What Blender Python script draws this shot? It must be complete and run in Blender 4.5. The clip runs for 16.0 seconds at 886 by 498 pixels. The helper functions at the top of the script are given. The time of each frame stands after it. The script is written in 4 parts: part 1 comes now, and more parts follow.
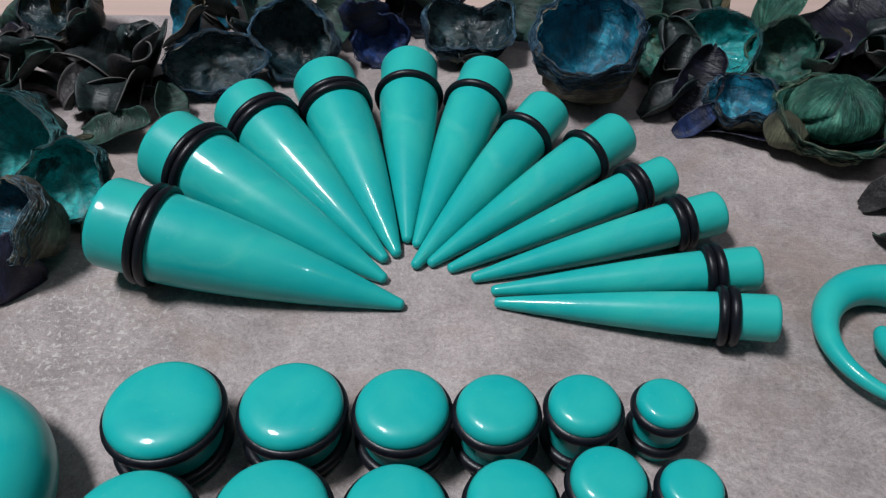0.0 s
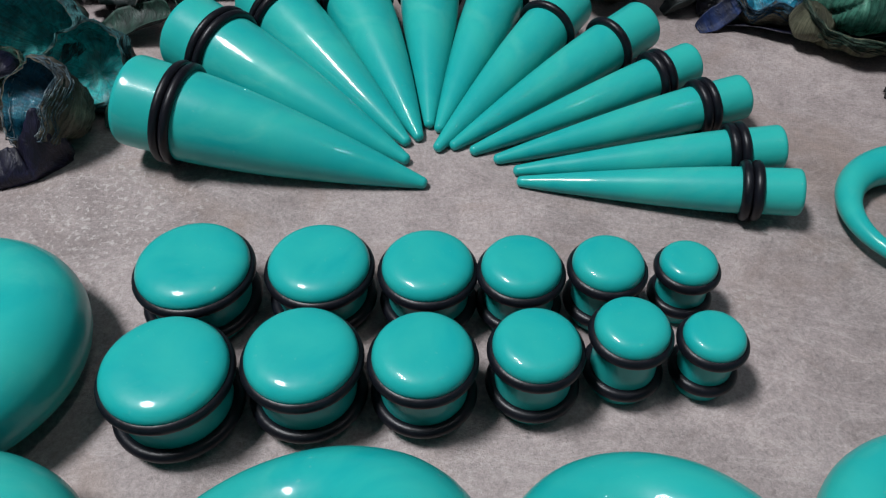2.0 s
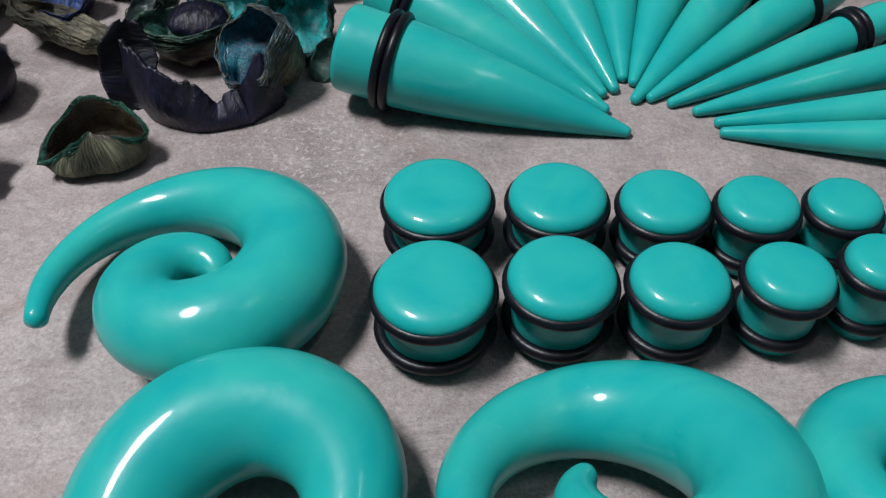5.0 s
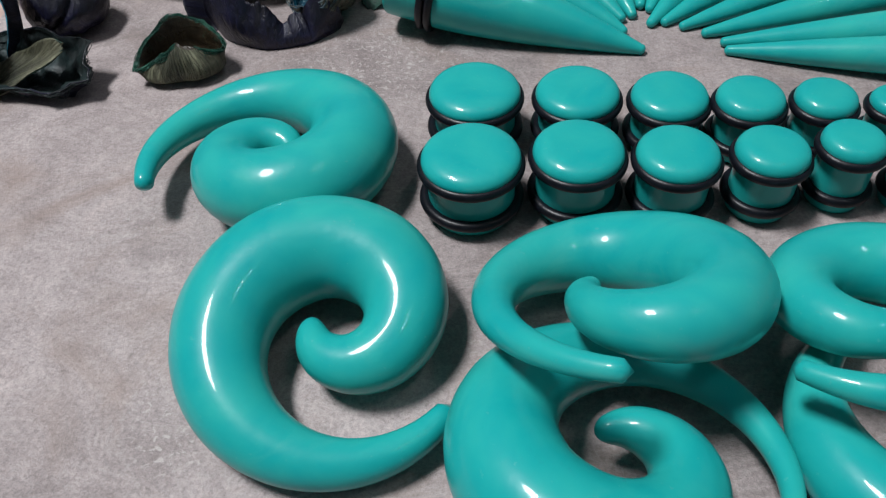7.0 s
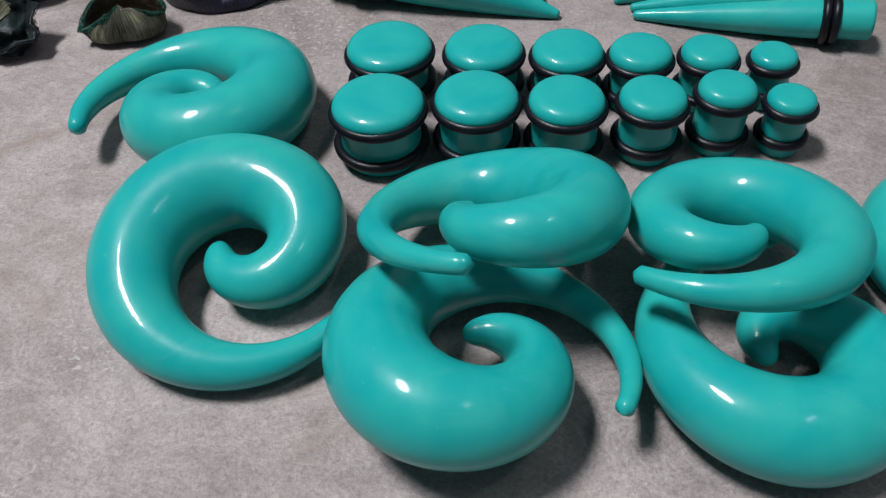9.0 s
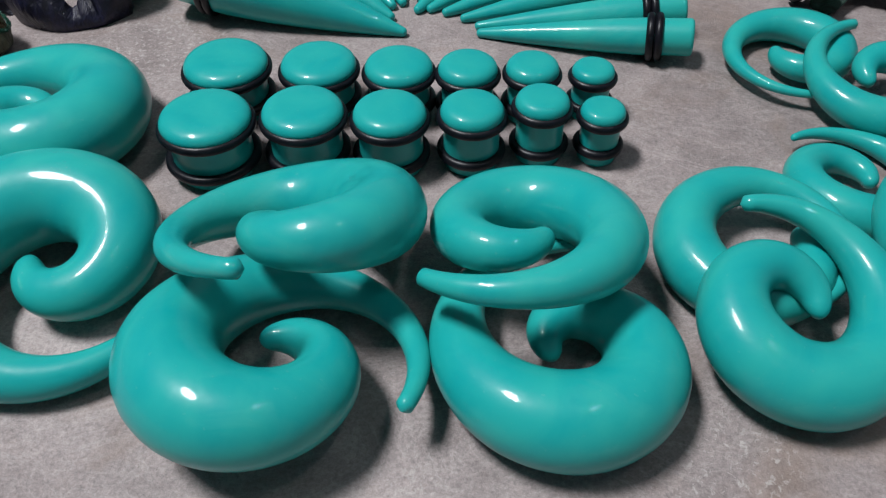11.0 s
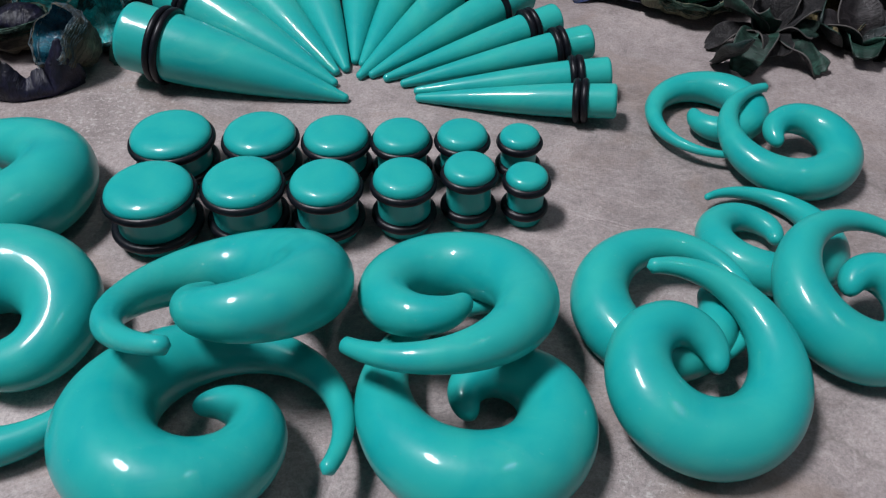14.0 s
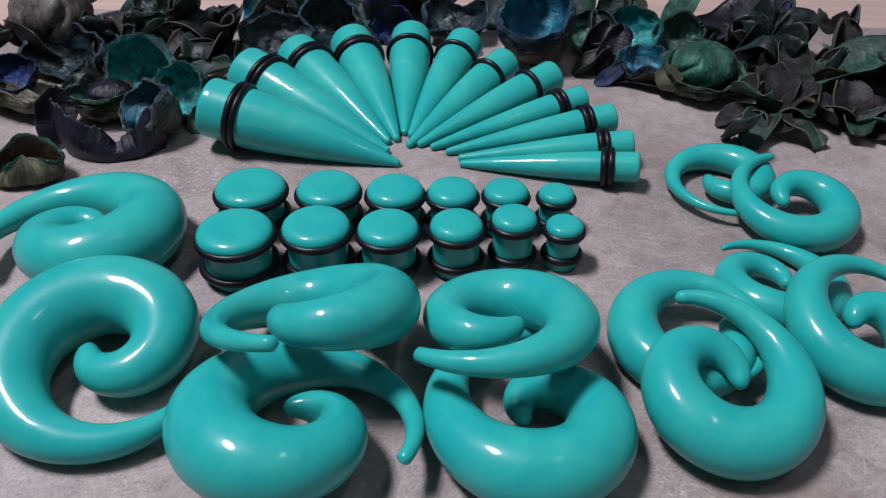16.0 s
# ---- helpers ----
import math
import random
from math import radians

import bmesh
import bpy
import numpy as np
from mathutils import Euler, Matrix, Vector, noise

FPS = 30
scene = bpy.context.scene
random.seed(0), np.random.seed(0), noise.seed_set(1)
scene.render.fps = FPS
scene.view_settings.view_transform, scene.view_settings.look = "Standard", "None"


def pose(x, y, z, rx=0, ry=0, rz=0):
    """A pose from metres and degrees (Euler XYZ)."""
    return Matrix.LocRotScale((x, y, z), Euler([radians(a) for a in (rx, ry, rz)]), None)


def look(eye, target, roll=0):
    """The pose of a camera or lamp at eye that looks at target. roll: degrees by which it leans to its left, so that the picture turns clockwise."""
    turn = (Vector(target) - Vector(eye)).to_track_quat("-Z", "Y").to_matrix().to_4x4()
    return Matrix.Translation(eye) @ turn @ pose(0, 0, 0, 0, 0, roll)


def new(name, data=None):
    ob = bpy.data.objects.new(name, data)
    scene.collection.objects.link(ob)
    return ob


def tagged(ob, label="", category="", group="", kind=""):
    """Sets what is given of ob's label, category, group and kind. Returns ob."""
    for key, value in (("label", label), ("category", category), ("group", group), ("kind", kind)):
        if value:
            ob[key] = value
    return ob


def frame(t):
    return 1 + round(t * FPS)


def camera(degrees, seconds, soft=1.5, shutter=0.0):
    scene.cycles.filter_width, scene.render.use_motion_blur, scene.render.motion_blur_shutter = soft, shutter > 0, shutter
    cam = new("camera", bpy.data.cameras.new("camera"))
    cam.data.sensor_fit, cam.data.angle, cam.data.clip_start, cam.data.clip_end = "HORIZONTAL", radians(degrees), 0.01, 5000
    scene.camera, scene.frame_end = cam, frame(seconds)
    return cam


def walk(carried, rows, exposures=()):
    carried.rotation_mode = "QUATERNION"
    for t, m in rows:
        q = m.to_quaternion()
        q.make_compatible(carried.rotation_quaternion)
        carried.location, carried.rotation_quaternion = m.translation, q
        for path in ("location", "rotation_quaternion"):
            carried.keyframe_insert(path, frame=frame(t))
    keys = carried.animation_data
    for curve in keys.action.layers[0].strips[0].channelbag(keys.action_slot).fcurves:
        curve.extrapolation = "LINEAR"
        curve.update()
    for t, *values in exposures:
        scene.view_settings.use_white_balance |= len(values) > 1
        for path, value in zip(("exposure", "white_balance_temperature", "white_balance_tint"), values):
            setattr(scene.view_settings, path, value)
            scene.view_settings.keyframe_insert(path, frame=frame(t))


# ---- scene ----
# ---- camera ----
cam = camera(59.67, 16.0, 1.25)
PATH = [
    (0, (0.00138, 0.01001, 0.12611), (0.00113, 0.11911, 0.02317), 0.32),
    (0.5, (0.00094, 0.00592, 0.12438), (0.00012, 0.11315, 0.01949), 0.12),
    (1, (0.00085, 0.00315, 0.12006), (-0.00089, 0.10833, 0.01312), -0.27),
    (1.5, (-0.00013, -0.00063, 0.11658), (-0.00241, 0.10316, 0.00831), -0.32),
    (2, (-0.00094, -0.00326, 0.11415), (-0.00333, 0.10030, 0.00565), -0.33),
    (2.5, (-0.00236, -0.00317, 0.11315), (-0.00487, 0.10060, 0.00486), -0.25),
    (3, (-0.00766, -0.00496, 0.11322), (-0.01104, 0.09853, 0.00469), -0.47),
    (3.5, (-0.01381, -0.00671, 0.11253), (-0.01811, 0.09647, 0.00374), -0.62),
    (4, (-0.02139, -0.00879, 0.11064), (-0.02756, 0.09439, 0.00194), -1.18),
    (4.5, (-0.02828, -0.01070, 0.10886), (-0.03680, 0.09246, 0.00030), -1.85),
    (5, (-0.03563, -0.01661, 0.11149), (-0.04666, 0.08542, 0.00210), -2.27),
    (7.5, (-0.03204, -0.05619, 0.11623), (-0.04896, 0.04282, 0.00482), -3.91),
    (8, (-0.02647, -0.06049, 0.11562), (-0.04299, 0.03851, 0.00415), -3.63),
    (10.5, (0.00626, -0.06920, 0.11808), (-0.00341, 0.03115, 0.00702), -1.24),
    (11, (0.01320, -0.06884, 0.11747), (0.00775, 0.03413, 0.00854), 0.00),
    (11.5, (0.02010, -0.06964, 0.11872), (0.01713, 0.03446, 0.01077), 0.31),
    (12, (0.02731, -0.06848, 0.12061), (0.02622, 0.03636, 0.01333), 0.47),
    (12.5, (0.03284, -0.06740, 0.12253), (0.03359, 0.03858, 0.01637), 0.62),
    (13, (0.03371, -0.06832, 0.12254), (0.03430, 0.03788, 0.01660), 0.62),
    (13.5, (0.02811, -0.07001, 0.12754), (0.02768, 0.03658, 0.02199), 0.58),
    (14, (0.02367, -0.07039, 0.12867), (0.02224, 0.03731, 0.02427), 0.51),
    (14.5, (0.01838, -0.07493, 0.12697), (0.01562, 0.03622, 0.02627), 0.35),
    (15, (0.01380, -0.08255, 0.12816), (0.01056, 0.03202, 0.03140), 0.65),
    (15.5, (0.01299, -0.09173, 0.13140), (0.00980, 0.02554, 0.03793), 0.87),
    (16, (0.01292, -0.09762, 0.13457), (0.00995, 0.02180, 0.04384), 0.86),
]
walk(cam, [(t, look(eye, target, roll)) for t, eye, target, roll in PATH],
     [(0, 0.0, 6400, 10), (2, 0.0, 6500, 10), (13, 0.0, 6500, 10), (15, 0.0, 6350, 17), (16, 0.0, 6350, 18)])

# ---- light ----
MM = 0.001
world = bpy.data.worlds.new("dim_room")
scene.world = world
world.use_nodes = True
world.node_tree.nodes["Background"].inputs[0].default_value = (0.5, 0.55, 0.62, 1)
world.node_tree.nodes["Background"].inputs[1].default_value = 0.09


def area(name, eye, target, sx, sy, watts, color):
    data = bpy.data.lights.new(name, "AREA")
    data.shape, data.size, data.size_y, data.energy, data.color = "ELLIPSE", sx, sy, watts, color
    ob = new(name, data)
    ob.matrix_world = look(eye, target)
    return ob


area("ceiling_lamp", (-0.55, 0.02, 1.35), (0.01, 0.06, 0.0), 0.42, 0.22, 24.5, (0.94, 0.965, 1.0))
area("strip_lamp", (0.47, -0.08, 1.36), (0.01, 0.06, 0.0), 0.36, 0.016, 1.1, (0.95, 0.97, 1.0))


# ---- materials ----
def material(name, rough=0.5, metal=0.0):
    m = bpy.data.materials.new(name)
    m.use_nodes = True
    nt = m.node_tree
    b = nt.nodes["Principled BSDF"]
    b.inputs["Roughness"].default_value = rough
    b.inputs["Metallic"].default_value = metal
    return m, nt, b


def tex(nt, scale, detail=4.0, rough=0.55, distortion=0.0, stretch=None, space="Object"):
    """A noise in object space, in cycles a metre."""
    co = nt.nodes.new("ShaderNodeTexCoord")
    n = nt.nodes.new("ShaderNodeTexNoise")
    n.inputs["Scale"].default_value = scale
    n.inputs["Detail"].default_value = detail
    n.inputs["Roughness"].default_value = rough
    n.inputs["Distortion"].default_value = distortion
    if stretch:
        mp = nt.nodes.new("ShaderNodeMapping")
        mp.inputs["Scale"].default_value = stretch
        nt.links.new(co.outputs[space], mp.inputs[0])
        nt.links.new(mp.outputs[0], n.inputs["Vector"])
    else:
        nt.links.new(co.outputs[space], n.inputs["Vector"])
    return n.outputs["Fac"]


def ramp(nt, fac, stops):
    r = nt.nodes.new("ShaderNodeValToRGB")
    r.color_ramp.elements[0].position, r.color_ramp.elements[0].color = stops[0][0], (*stops[0][1], 1)
    r.color_ramp.elements[1].position, r.color_ramp.elements[1].color = stops[-1][0], (*stops[-1][1], 1)
    for p, c in stops[1:-1]:
        r.color_ramp.elements.new(p).color = (*c, 1)
    nt.links.new(fac, r.inputs[0])
    return r.outputs[0]


def mix(nt, fac, a, b, mode="MIX"):
    n = nt.nodes.new("ShaderNodeMix")
    n.data_type, n.blend_type = "RGBA", mode
    for sock, v in ((n.inputs[0], fac), (n.inputs[6], a), (n.inputs[7], b)):
        if isinstance(v, (int, float)):
            sock.default_value = v
        elif isinstance(v, tuple):
            sock.default_value = (*v, 1)
        else:
            nt.links.new(v, sock)
    return n.outputs[2]


def bump(nt, b, height, strength, distance):
    n = nt.nodes.new("ShaderNodeBump")
    n.inputs["Strength"].default_value = strength
    n.inputs["Distance"].default_value = distance
    nt.links.new(height, n.inputs["Height"])
    nt.links.new(n.outputs[0], b.inputs["Normal"])


def resin():
    """Opaque turquoise acrylic, faintly clouded, with a polished skin."""
    m, nt, b = material("turquoise_acrylic", 0.3)
    cloud = ramp(nt, tex(nt, 55, 4, 0.55, 0.8), [(0.33, (0.0, 0.0, 0.0)), (0.70, (1.0, 1.0, 1.0))])
    col = mix(nt, cloud, (0.005, 0.345, 0.340), (0.026, 0.415, 0.366))
    streak = ramp(nt, tex(nt, 45, 5, 0.6, 1.5, (1, 1, 3)), [(0.56, (0, 0, 0)), (0.78, (0.42, 0.42, 0.42))])
    col = mix(nt, streak, col, (0.085, 0.46, 0.39))
    specks = ramp(nt, tex(nt, 900, 2, 0.5), [(0.70, (0, 0, 0)), (0.76, (0.35, 0.35, 0.35))])
    col = mix(nt, specks, col, (0.10, 0.42, 0.38))
    nt.links.new(col, b.inputs["Base Color"])
    nt.links.new(ramp(nt, tex(nt, 180, 4), [(0.3, (0.34,) * 3), (0.8, (0.46,) * 3)]), b.inputs["Roughness"])
    b.inputs["Specular IOR Level"].default_value = 0.20
    b.inputs["Coat Weight"].default_value = 0.34
    smear = ramp(nt, tex(nt, 130, 5, 0.65, 1.2), [(0.40, (0.045,) * 3), (0.72, (0.12,) * 3)])
    nt.links.new(smear, b.inputs["Coat Roughness"])
    bump(nt, b, tex(nt, 110, 3), 0.09, 0.002)
    return m


def rubber():
    m, nt, b = material("black_rubber", 0.38)
    nt.links.new(ramp(nt, tex(nt, 400, 3), [(0.3, (0.0030, 0.0034, 0.0058)), (0.8, (0.0070, 0.0078, 0.0125))]), b.inputs["Base Color"])
    b.inputs["Specular IOR Level"].default_value = 0.3
    bump(nt, b, tex(nt, 900, 2), 0.12, 0.0005)
    return m


def stone():
    """Grey-beige stone-look laminate: clouds, grain, pale chips and brown stains."""
    m, nt, b = material("stone_laminate", 0.55)
    base = ramp(nt, tex(nt, 13, 7, 0.62, 0.5), [(0.30, (0.220, 0.185, 0.179)), (0.5, (0.333, 0.282, 0.274)), (0.70, (0.450, 0.389, 0.380))])
    grain = ramp(nt, tex(nt, 1000, 5, 0.7, 0.3), [(0.30, (0.70,) * 3), (0.48, (0.98,) * 3), (0.70, (1.20, 1.19, 1.18))])
    col = mix(nt, 1.0, base, grain, "MULTIPLY")
    grit = ramp(nt, tex(nt, 1700, 3, 0.7, 0.6), [(0.35, (0.70,) * 3), (0.65, (1.2,) * 3)])
    col = mix(nt, 0.55, col, grit, "MULTIPLY")
    flow = tex(nt, 38, 6, 0.62, 2.2, (1, 1.6, 1))
    col = mix(nt, ramp(nt, flow, [(0.455, (0, 0, 0)), (0.475, (0.30,) * 3), (0.50, (0, 0, 0))]), col, (0.52, 0.465, 0.445))
    col = mix(nt, ramp(nt, flow, [(0.54, (0, 0, 0)), (0.556, (0.30,) * 3), (0.575, (0, 0, 0))]), col, (0.19, 0.150, 0.135))
    stain = ramp(nt, tex(nt, 22, 6, 0.6, 1.2), [(0.52, (0, 0, 0)), (0.70, (0.6, 0.6, 0.6))])
    col = mix(nt, stain, col, (0.25, 0.180, 0.145))
    mottle = ramp(nt, tex(nt, 70, 6, 0.7, 1.0), [(0.32, (0.80, 0.79, 0.79)), (0.5, (1.0,) * 3), (0.68, (1.14, 1.13, 1.12))])
    col = mix(nt, 1.0, col, mottle, "MULTIPLY")
    chipzone = tex(nt, 26, 3, 0.5, 0.3)
    chips = tex(nt, 720, 4, 0.65, 0.7)
    both = nt.nodes.new("ShaderNodeMath")
    both.operation = "MULTIPLY"
    # a worn patch beside the thickest taper
    at = nt.nodes.new("ShaderNodeTexCoord")
    away = nt.nodes.new("ShaderNodeVectorMath")
    away.operation = "DISTANCE"
    nt.links.new(at.outputs["Object"], away.inputs[0])
    away.inputs[1].default_value = (-0.076, 0.117, 0.0)
    patch = nt.nodes.new("ShaderNodeMath")
    patch.operation = "MAXIMUM"
    nt.links.new(ramp(nt, chipzone, [(0.54, (0, 0, 0)), (0.66, (0.6, 0.6, 0.6))]), patch.inputs[0])
    nt.links.new(ramp(nt, away.outputs["Value"], [(0.006, (0.8, 0.8, 0.8)), (0.036, (0, 0, 0))]), patch.inputs[1])
    nt.links.new(patch.outputs[0], both.inputs[0])
    nt.links.new(ramp(nt, chips, [(0.55, (0, 0, 0)), (0.64, (1, 1, 1))]), both.inputs[1])
    col = mix(nt, both.outputs[0], col, (0.55, 0.505, 0.48))
    vein = nt.nodes.new("ShaderNodeTexVoronoi")
    vein.feature = "DISTANCE_TO_EDGE"
    vein.inputs["Scale"].default_value = 11
    co = nt.nodes.new("ShaderNodeTexCoord")
    warp = nt.nodes.new("ShaderNodeVectorMath")
    warp.operation = "MULTIPLY_ADD"
    wn = nt.nodes.new("ShaderNodeTexNoise")
    wn.inputs["Scale"].default_value = 30
    wn.inputs["Detail"].default_value = 6
    nt.links.new(co.outputs["Object"], wn.inputs["Vector"])
    nt.links.new(wn.outputs["Color"], warp.inputs[0])
    warp.inputs[1].default_value = (0.06, 0.06, 0.06)
    nt.links.new(co.outputs["Object"], warp.inputs[2])
    nt.links.new(warp.outputs[0], vein.inputs["Vector"])
    line = ramp(nt, vein.outputs["Distance"], [(0.0, (0.55,) * 3), (0.012, (0.0,) * 3)])
    gate = nt.nodes.new("ShaderNodeMath")
    gate.operation = "MULTIPLY"
    nt.links.new(line, gate.inputs[0])
    nt.links.new(ramp(nt, tex(nt, 17, 2), [(0.50, (0, 0, 0)), (0.62, (1, 1, 1))]), gate.inputs[1])
    col = mix(nt, gate.outputs[0], col, (0.17, 0.145, 0.13))
    nt.links.new(col, b.inputs["Base Color"])
    nt.links.new(ramp(nt, tex(nt, 60, 4), [(0.3, (0.42,) * 3), (0.8, (0.62,) * 3)]), b.inputs["Roughness"])
    bump(nt, b, tex(nt, 1500, 4, 0.7, 0.5), 0.5, 0.0005)
    return m


def meridian(nt, count, along):
    """A vector that runs round the local upright axis, for streaks from pole to rim."""
    co = nt.nodes.new("ShaderNodeTexCoord")
    sep = nt.nodes.new("ShaderNodeSeparateXYZ")
    nt.links.new(co.outputs["Object"], sep.inputs[0])
    outs = []
    for op, x, y in (("ARCTAN2", sep.outputs[1], sep.outputs[0]), ("MULTIPLY", None, count), ("MULTIPLY", sep.outputs[2], along)):
        n = nt.nodes.new("ShaderNodeMath")
        n.operation = op
        nt.links.new(x if x else outs[-1], n.inputs[0])
        if isinstance(y, (int, float)):
            n.inputs[1].default_value = y
        else:
            nt.links.new(y, n.inputs[1])
        outs.append(n.outputs[0])
    out = nt.nodes.new("ShaderNodeCombineXYZ")
    nt.links.new(outs[1], out.inputs[0])
    nt.links.new(outs[2], out.inputs[1])
    return out.outputs[0]


def hoops(nt, bands):
    """A vector for strands that run round the local upright axis, layer over layer."""
    co = nt.nodes.new("ShaderNodeTexCoord")
    mp = nt.nodes.new("ShaderNodeMapping")
    mp.inputs["Scale"].default_value = (70, 70, bands)
    nt.links.new(co.outputs["Object"], mp.inputs[0])
    return mp.outputs[0]


def streaks(nt, vector, detail=5.0, distortion=0.5):
    n = nt.nodes.new("ShaderNodeTexNoise")
    n.inputs["Scale"].default_value = 1.0
    n.inputs["Detail"].default_value = detail
    n.inputs["Roughness"].default_value = 0.7
    n.inputs["Distortion"].default_value = distortion
    nt.links.new(vector, n.inputs["Vector"])
    return n.outputs["Fac"]


def fibre(name, dark, mid, light, scale=120, stretch=(1, 1, 0.25), rough=0.65, relief=0.6, round_axis=False, hoop=0):
    """Dried plant skin: streaks of fibre over blotches of dye."""
    m, nt, b = material(name, rough)
    b.inputs["Specular IOR Level"].default_value = 0.42
    blotch = ramp(nt, tex(nt, scale * 0.75, 5, 0.65, 1.2), [(0.30, dark), (0.50, mid), (0.70, light)])
    if hoop:
        strand = streaks(nt, hoops(nt, hoop), 4.0, 0.9)
    elif round_axis:
        strand = streaks(nt, meridian(nt, 14, 130))
    else:
        strand = tex(nt, scale * 9, 4, 0.65, 0.6, stretch)
    lines = ramp(nt, strand, [(0.32, (0.28,) * 3), (0.5, (0.95,) * 3), (0.68, (1.6,) * 3)])
    col = mix(nt, 1.0, blotch, lines, "MULTIPLY")
    patch = ramp(nt, tex(nt, scale * 0.35, 3, 0.5, 0.4), [(0.42, (0.35,) * 3), (0.6, (1.15,) * 3)])
    col = mix(nt, 0.8, col, patch, "MULTIPLY")
    nt.links.new(col, b.inputs["Base Color"])
    nt.links.new(ramp(nt, tex(nt, scale * 2, 3), [(0.3, (max(0.12, rough - 0.2),) * 3), (0.7, (min(1.0, rough + 0.15),) * 3)]), b.inputs["Roughness"])
    bump(nt, b, strand, relief, 0.0016)
    return m


def lining(name, dark, mid, light, fleck, rough=0.26, count=9):
    """The smooth glazed inside of a dyed shell: soft blotches, sparse strands and brown flecks."""
    m, nt, b = material(name, rough)
    col = ramp(nt, tex(nt, 75, 5, 0.65, 1.0), [(0.32, dark), (0.53, mid), (0.74, light)])
    strand = streaks(nt, meridian(nt, count, 60), 6.0, 1.6)
    lines = ramp(nt, strand, [(0.34, (0.35,) * 3), (0.5, (1.0,) * 3), (0.68, (1.7,) * 3)])
    col = mix(nt, 0.8, col, lines, "MULTIPLY")
    rings = streaks(nt, hoops(nt, 900), 4.0, 1.2)
    col = mix(nt, 0.6, col, ramp(nt, rings, [(0.36, (0.4,) * 3), (0.52, (1.0,) * 3), (0.68, (1.6,) * 3)]), "MULTIPLY")
    spots = ramp(nt, tex(nt, 420, 4, 0.6, 0.4), [(0.62, (0, 0, 0)), (0.72, (0.8, 0.8, 0.8))])
    col = mix(nt, spots, col, fleck)
    worn = ramp(nt, tex(nt, 55, 5, 0.65, 1.4), [(0.58, (0, 0, 0)), (0.68, (0.7, 0.7, 0.7))])
    col = mix(nt, worn, col, fleck)
    nt.links.new(col, b.inputs["Base Color"])
    nt.links.new(ramp(nt, tex(nt, 260, 4), [(0.3, (rough - 0.12,) * 3), (0.7, (rough + 0.18,) * 3)]), b.inputs["Roughness"])
    both = nt.nodes.new("ShaderNodeMath")
    both.operation = "ADD"
    nt.links.new(strand, both.inputs[0])
    nt.links.new(rings, both.inputs[1])
    bump(nt, b, both.outputs[0], 0.45, 0.0012)
    return m


def plain(name, color, rough, scale=30):
    m, nt, b = material(name, rough)
    d = tuple(c * 0.88 for c in color)
    nt.links.new(ramp(nt, tex(nt, scale, 4), [(0.3, d), (0.7, color)]), b.inputs["Base Color"])
    return m


def wood():
    """Pale pinkish board with a fine straight grain."""
    m, nt, b = material("pale_wood", 0.5)
    base = ramp(nt, tex(nt, 9, 5, 0.6, 0.5, (0.12, 1.5, 1)), [(0.3, (0.46, 0.325, 0.275)), (0.7, (0.56, 0.41, 0.355))])
    grain = ramp(nt, tex(nt, 160, 4, 0.6, 0.3, (0.04, 1, 1)), [(0.3, (0.86,) * 3), (0.7, (1.06,) * 3)])
    nt.links.new(mix(nt, 1.0, base, grain, "MULTIPLY"), b.inputs["Base Color"])
    return m


TURQ, RUBBER, STONE = resin(), rubber(), stone()
WOOD = wood()
# brightness and cool tint set the bluish fill that the unseen room bounces back
BOUNCE = plain("fill_bounce", (0.61, 0.65, 0.70), 0.8)
HUSK = fibre("brown_husk", (0.034, 0.032, 0.024), (0.105, 0.094, 0.066), (0.25, 0.225, 0.16), hoop=1100, relief=1.0)
HUSK_GREEN = fibre("green_husk", (0.012, 0.034, 0.030), (0.048, 0.076, 0.058), (0.15, 0.165, 0.115), hoop=1100, relief=1.0)
TEAL = lining("teal_dye", (0.005, 0.080, 0.092), (0.013, 0.27, 0.275), (0.09, 0.56, 0.53), (0.035, 0.075, 0.050), 0.24)
BLUE = lining("blue_dye", (0.004, 0.030, 0.060), (0.011, 0.150, 0.235), (0.08, 0.45, 0.56), (0.022, 0.036, 0.050), 0.26)
DEEP = lining("deep_blue_dye", (0.003, 0.016, 0.032), (0.007, 0.075, 0.120), (0.05, 0.28, 0.36), (0.018, 0.026, 0.040), 0.26)
DIM = lining("faded_blue_dye", (0.004, 0.010, 0.013), (0.010, 0.027, 0.033), (0.045, 0.085, 0.090), (0.048, 0.030, 0.014), 0.24)
BROWN_SKIN = fibre("brown_pod_skin", (0.07, 0.058, 0.048), (0.115, 0.098, 0.082), (0.165, 0.142, 0.120), 60, (1, 1, 0.6), 0.55, 0.15)
NAVY = fibre("navy_dye", (0.003, 0.0033, 0.010), (0.0075, 0.0075, 0.023), (0.020, 0.019, 0.052), 60, (1, 0.2, 0.5), 0.46, 0.5)
ROYAL = fibre("royal_blue_dye", (0.002, 0.006, 0.028), (0.004, 0.018, 0.085), (0.016, 0.060, 0.21), 70, (1, 0.2, 0.5), 0.6, 0.5)
GREEN = fibre("green_dye", (0.016, 0.080, 0.058), (0.055, 0.210, 0.148), (0.19, 0.45, 0.33), 90, rough=0.30, relief=1.0, round_axis=True)
DARK = fibre("dark_petal", (0.007, 0.012, 0.013), (0.016, 0.028, 0.028), (0.040, 0.062, 0.060), 110, (1, 0.25, 0.5), 0.5, 0.3)
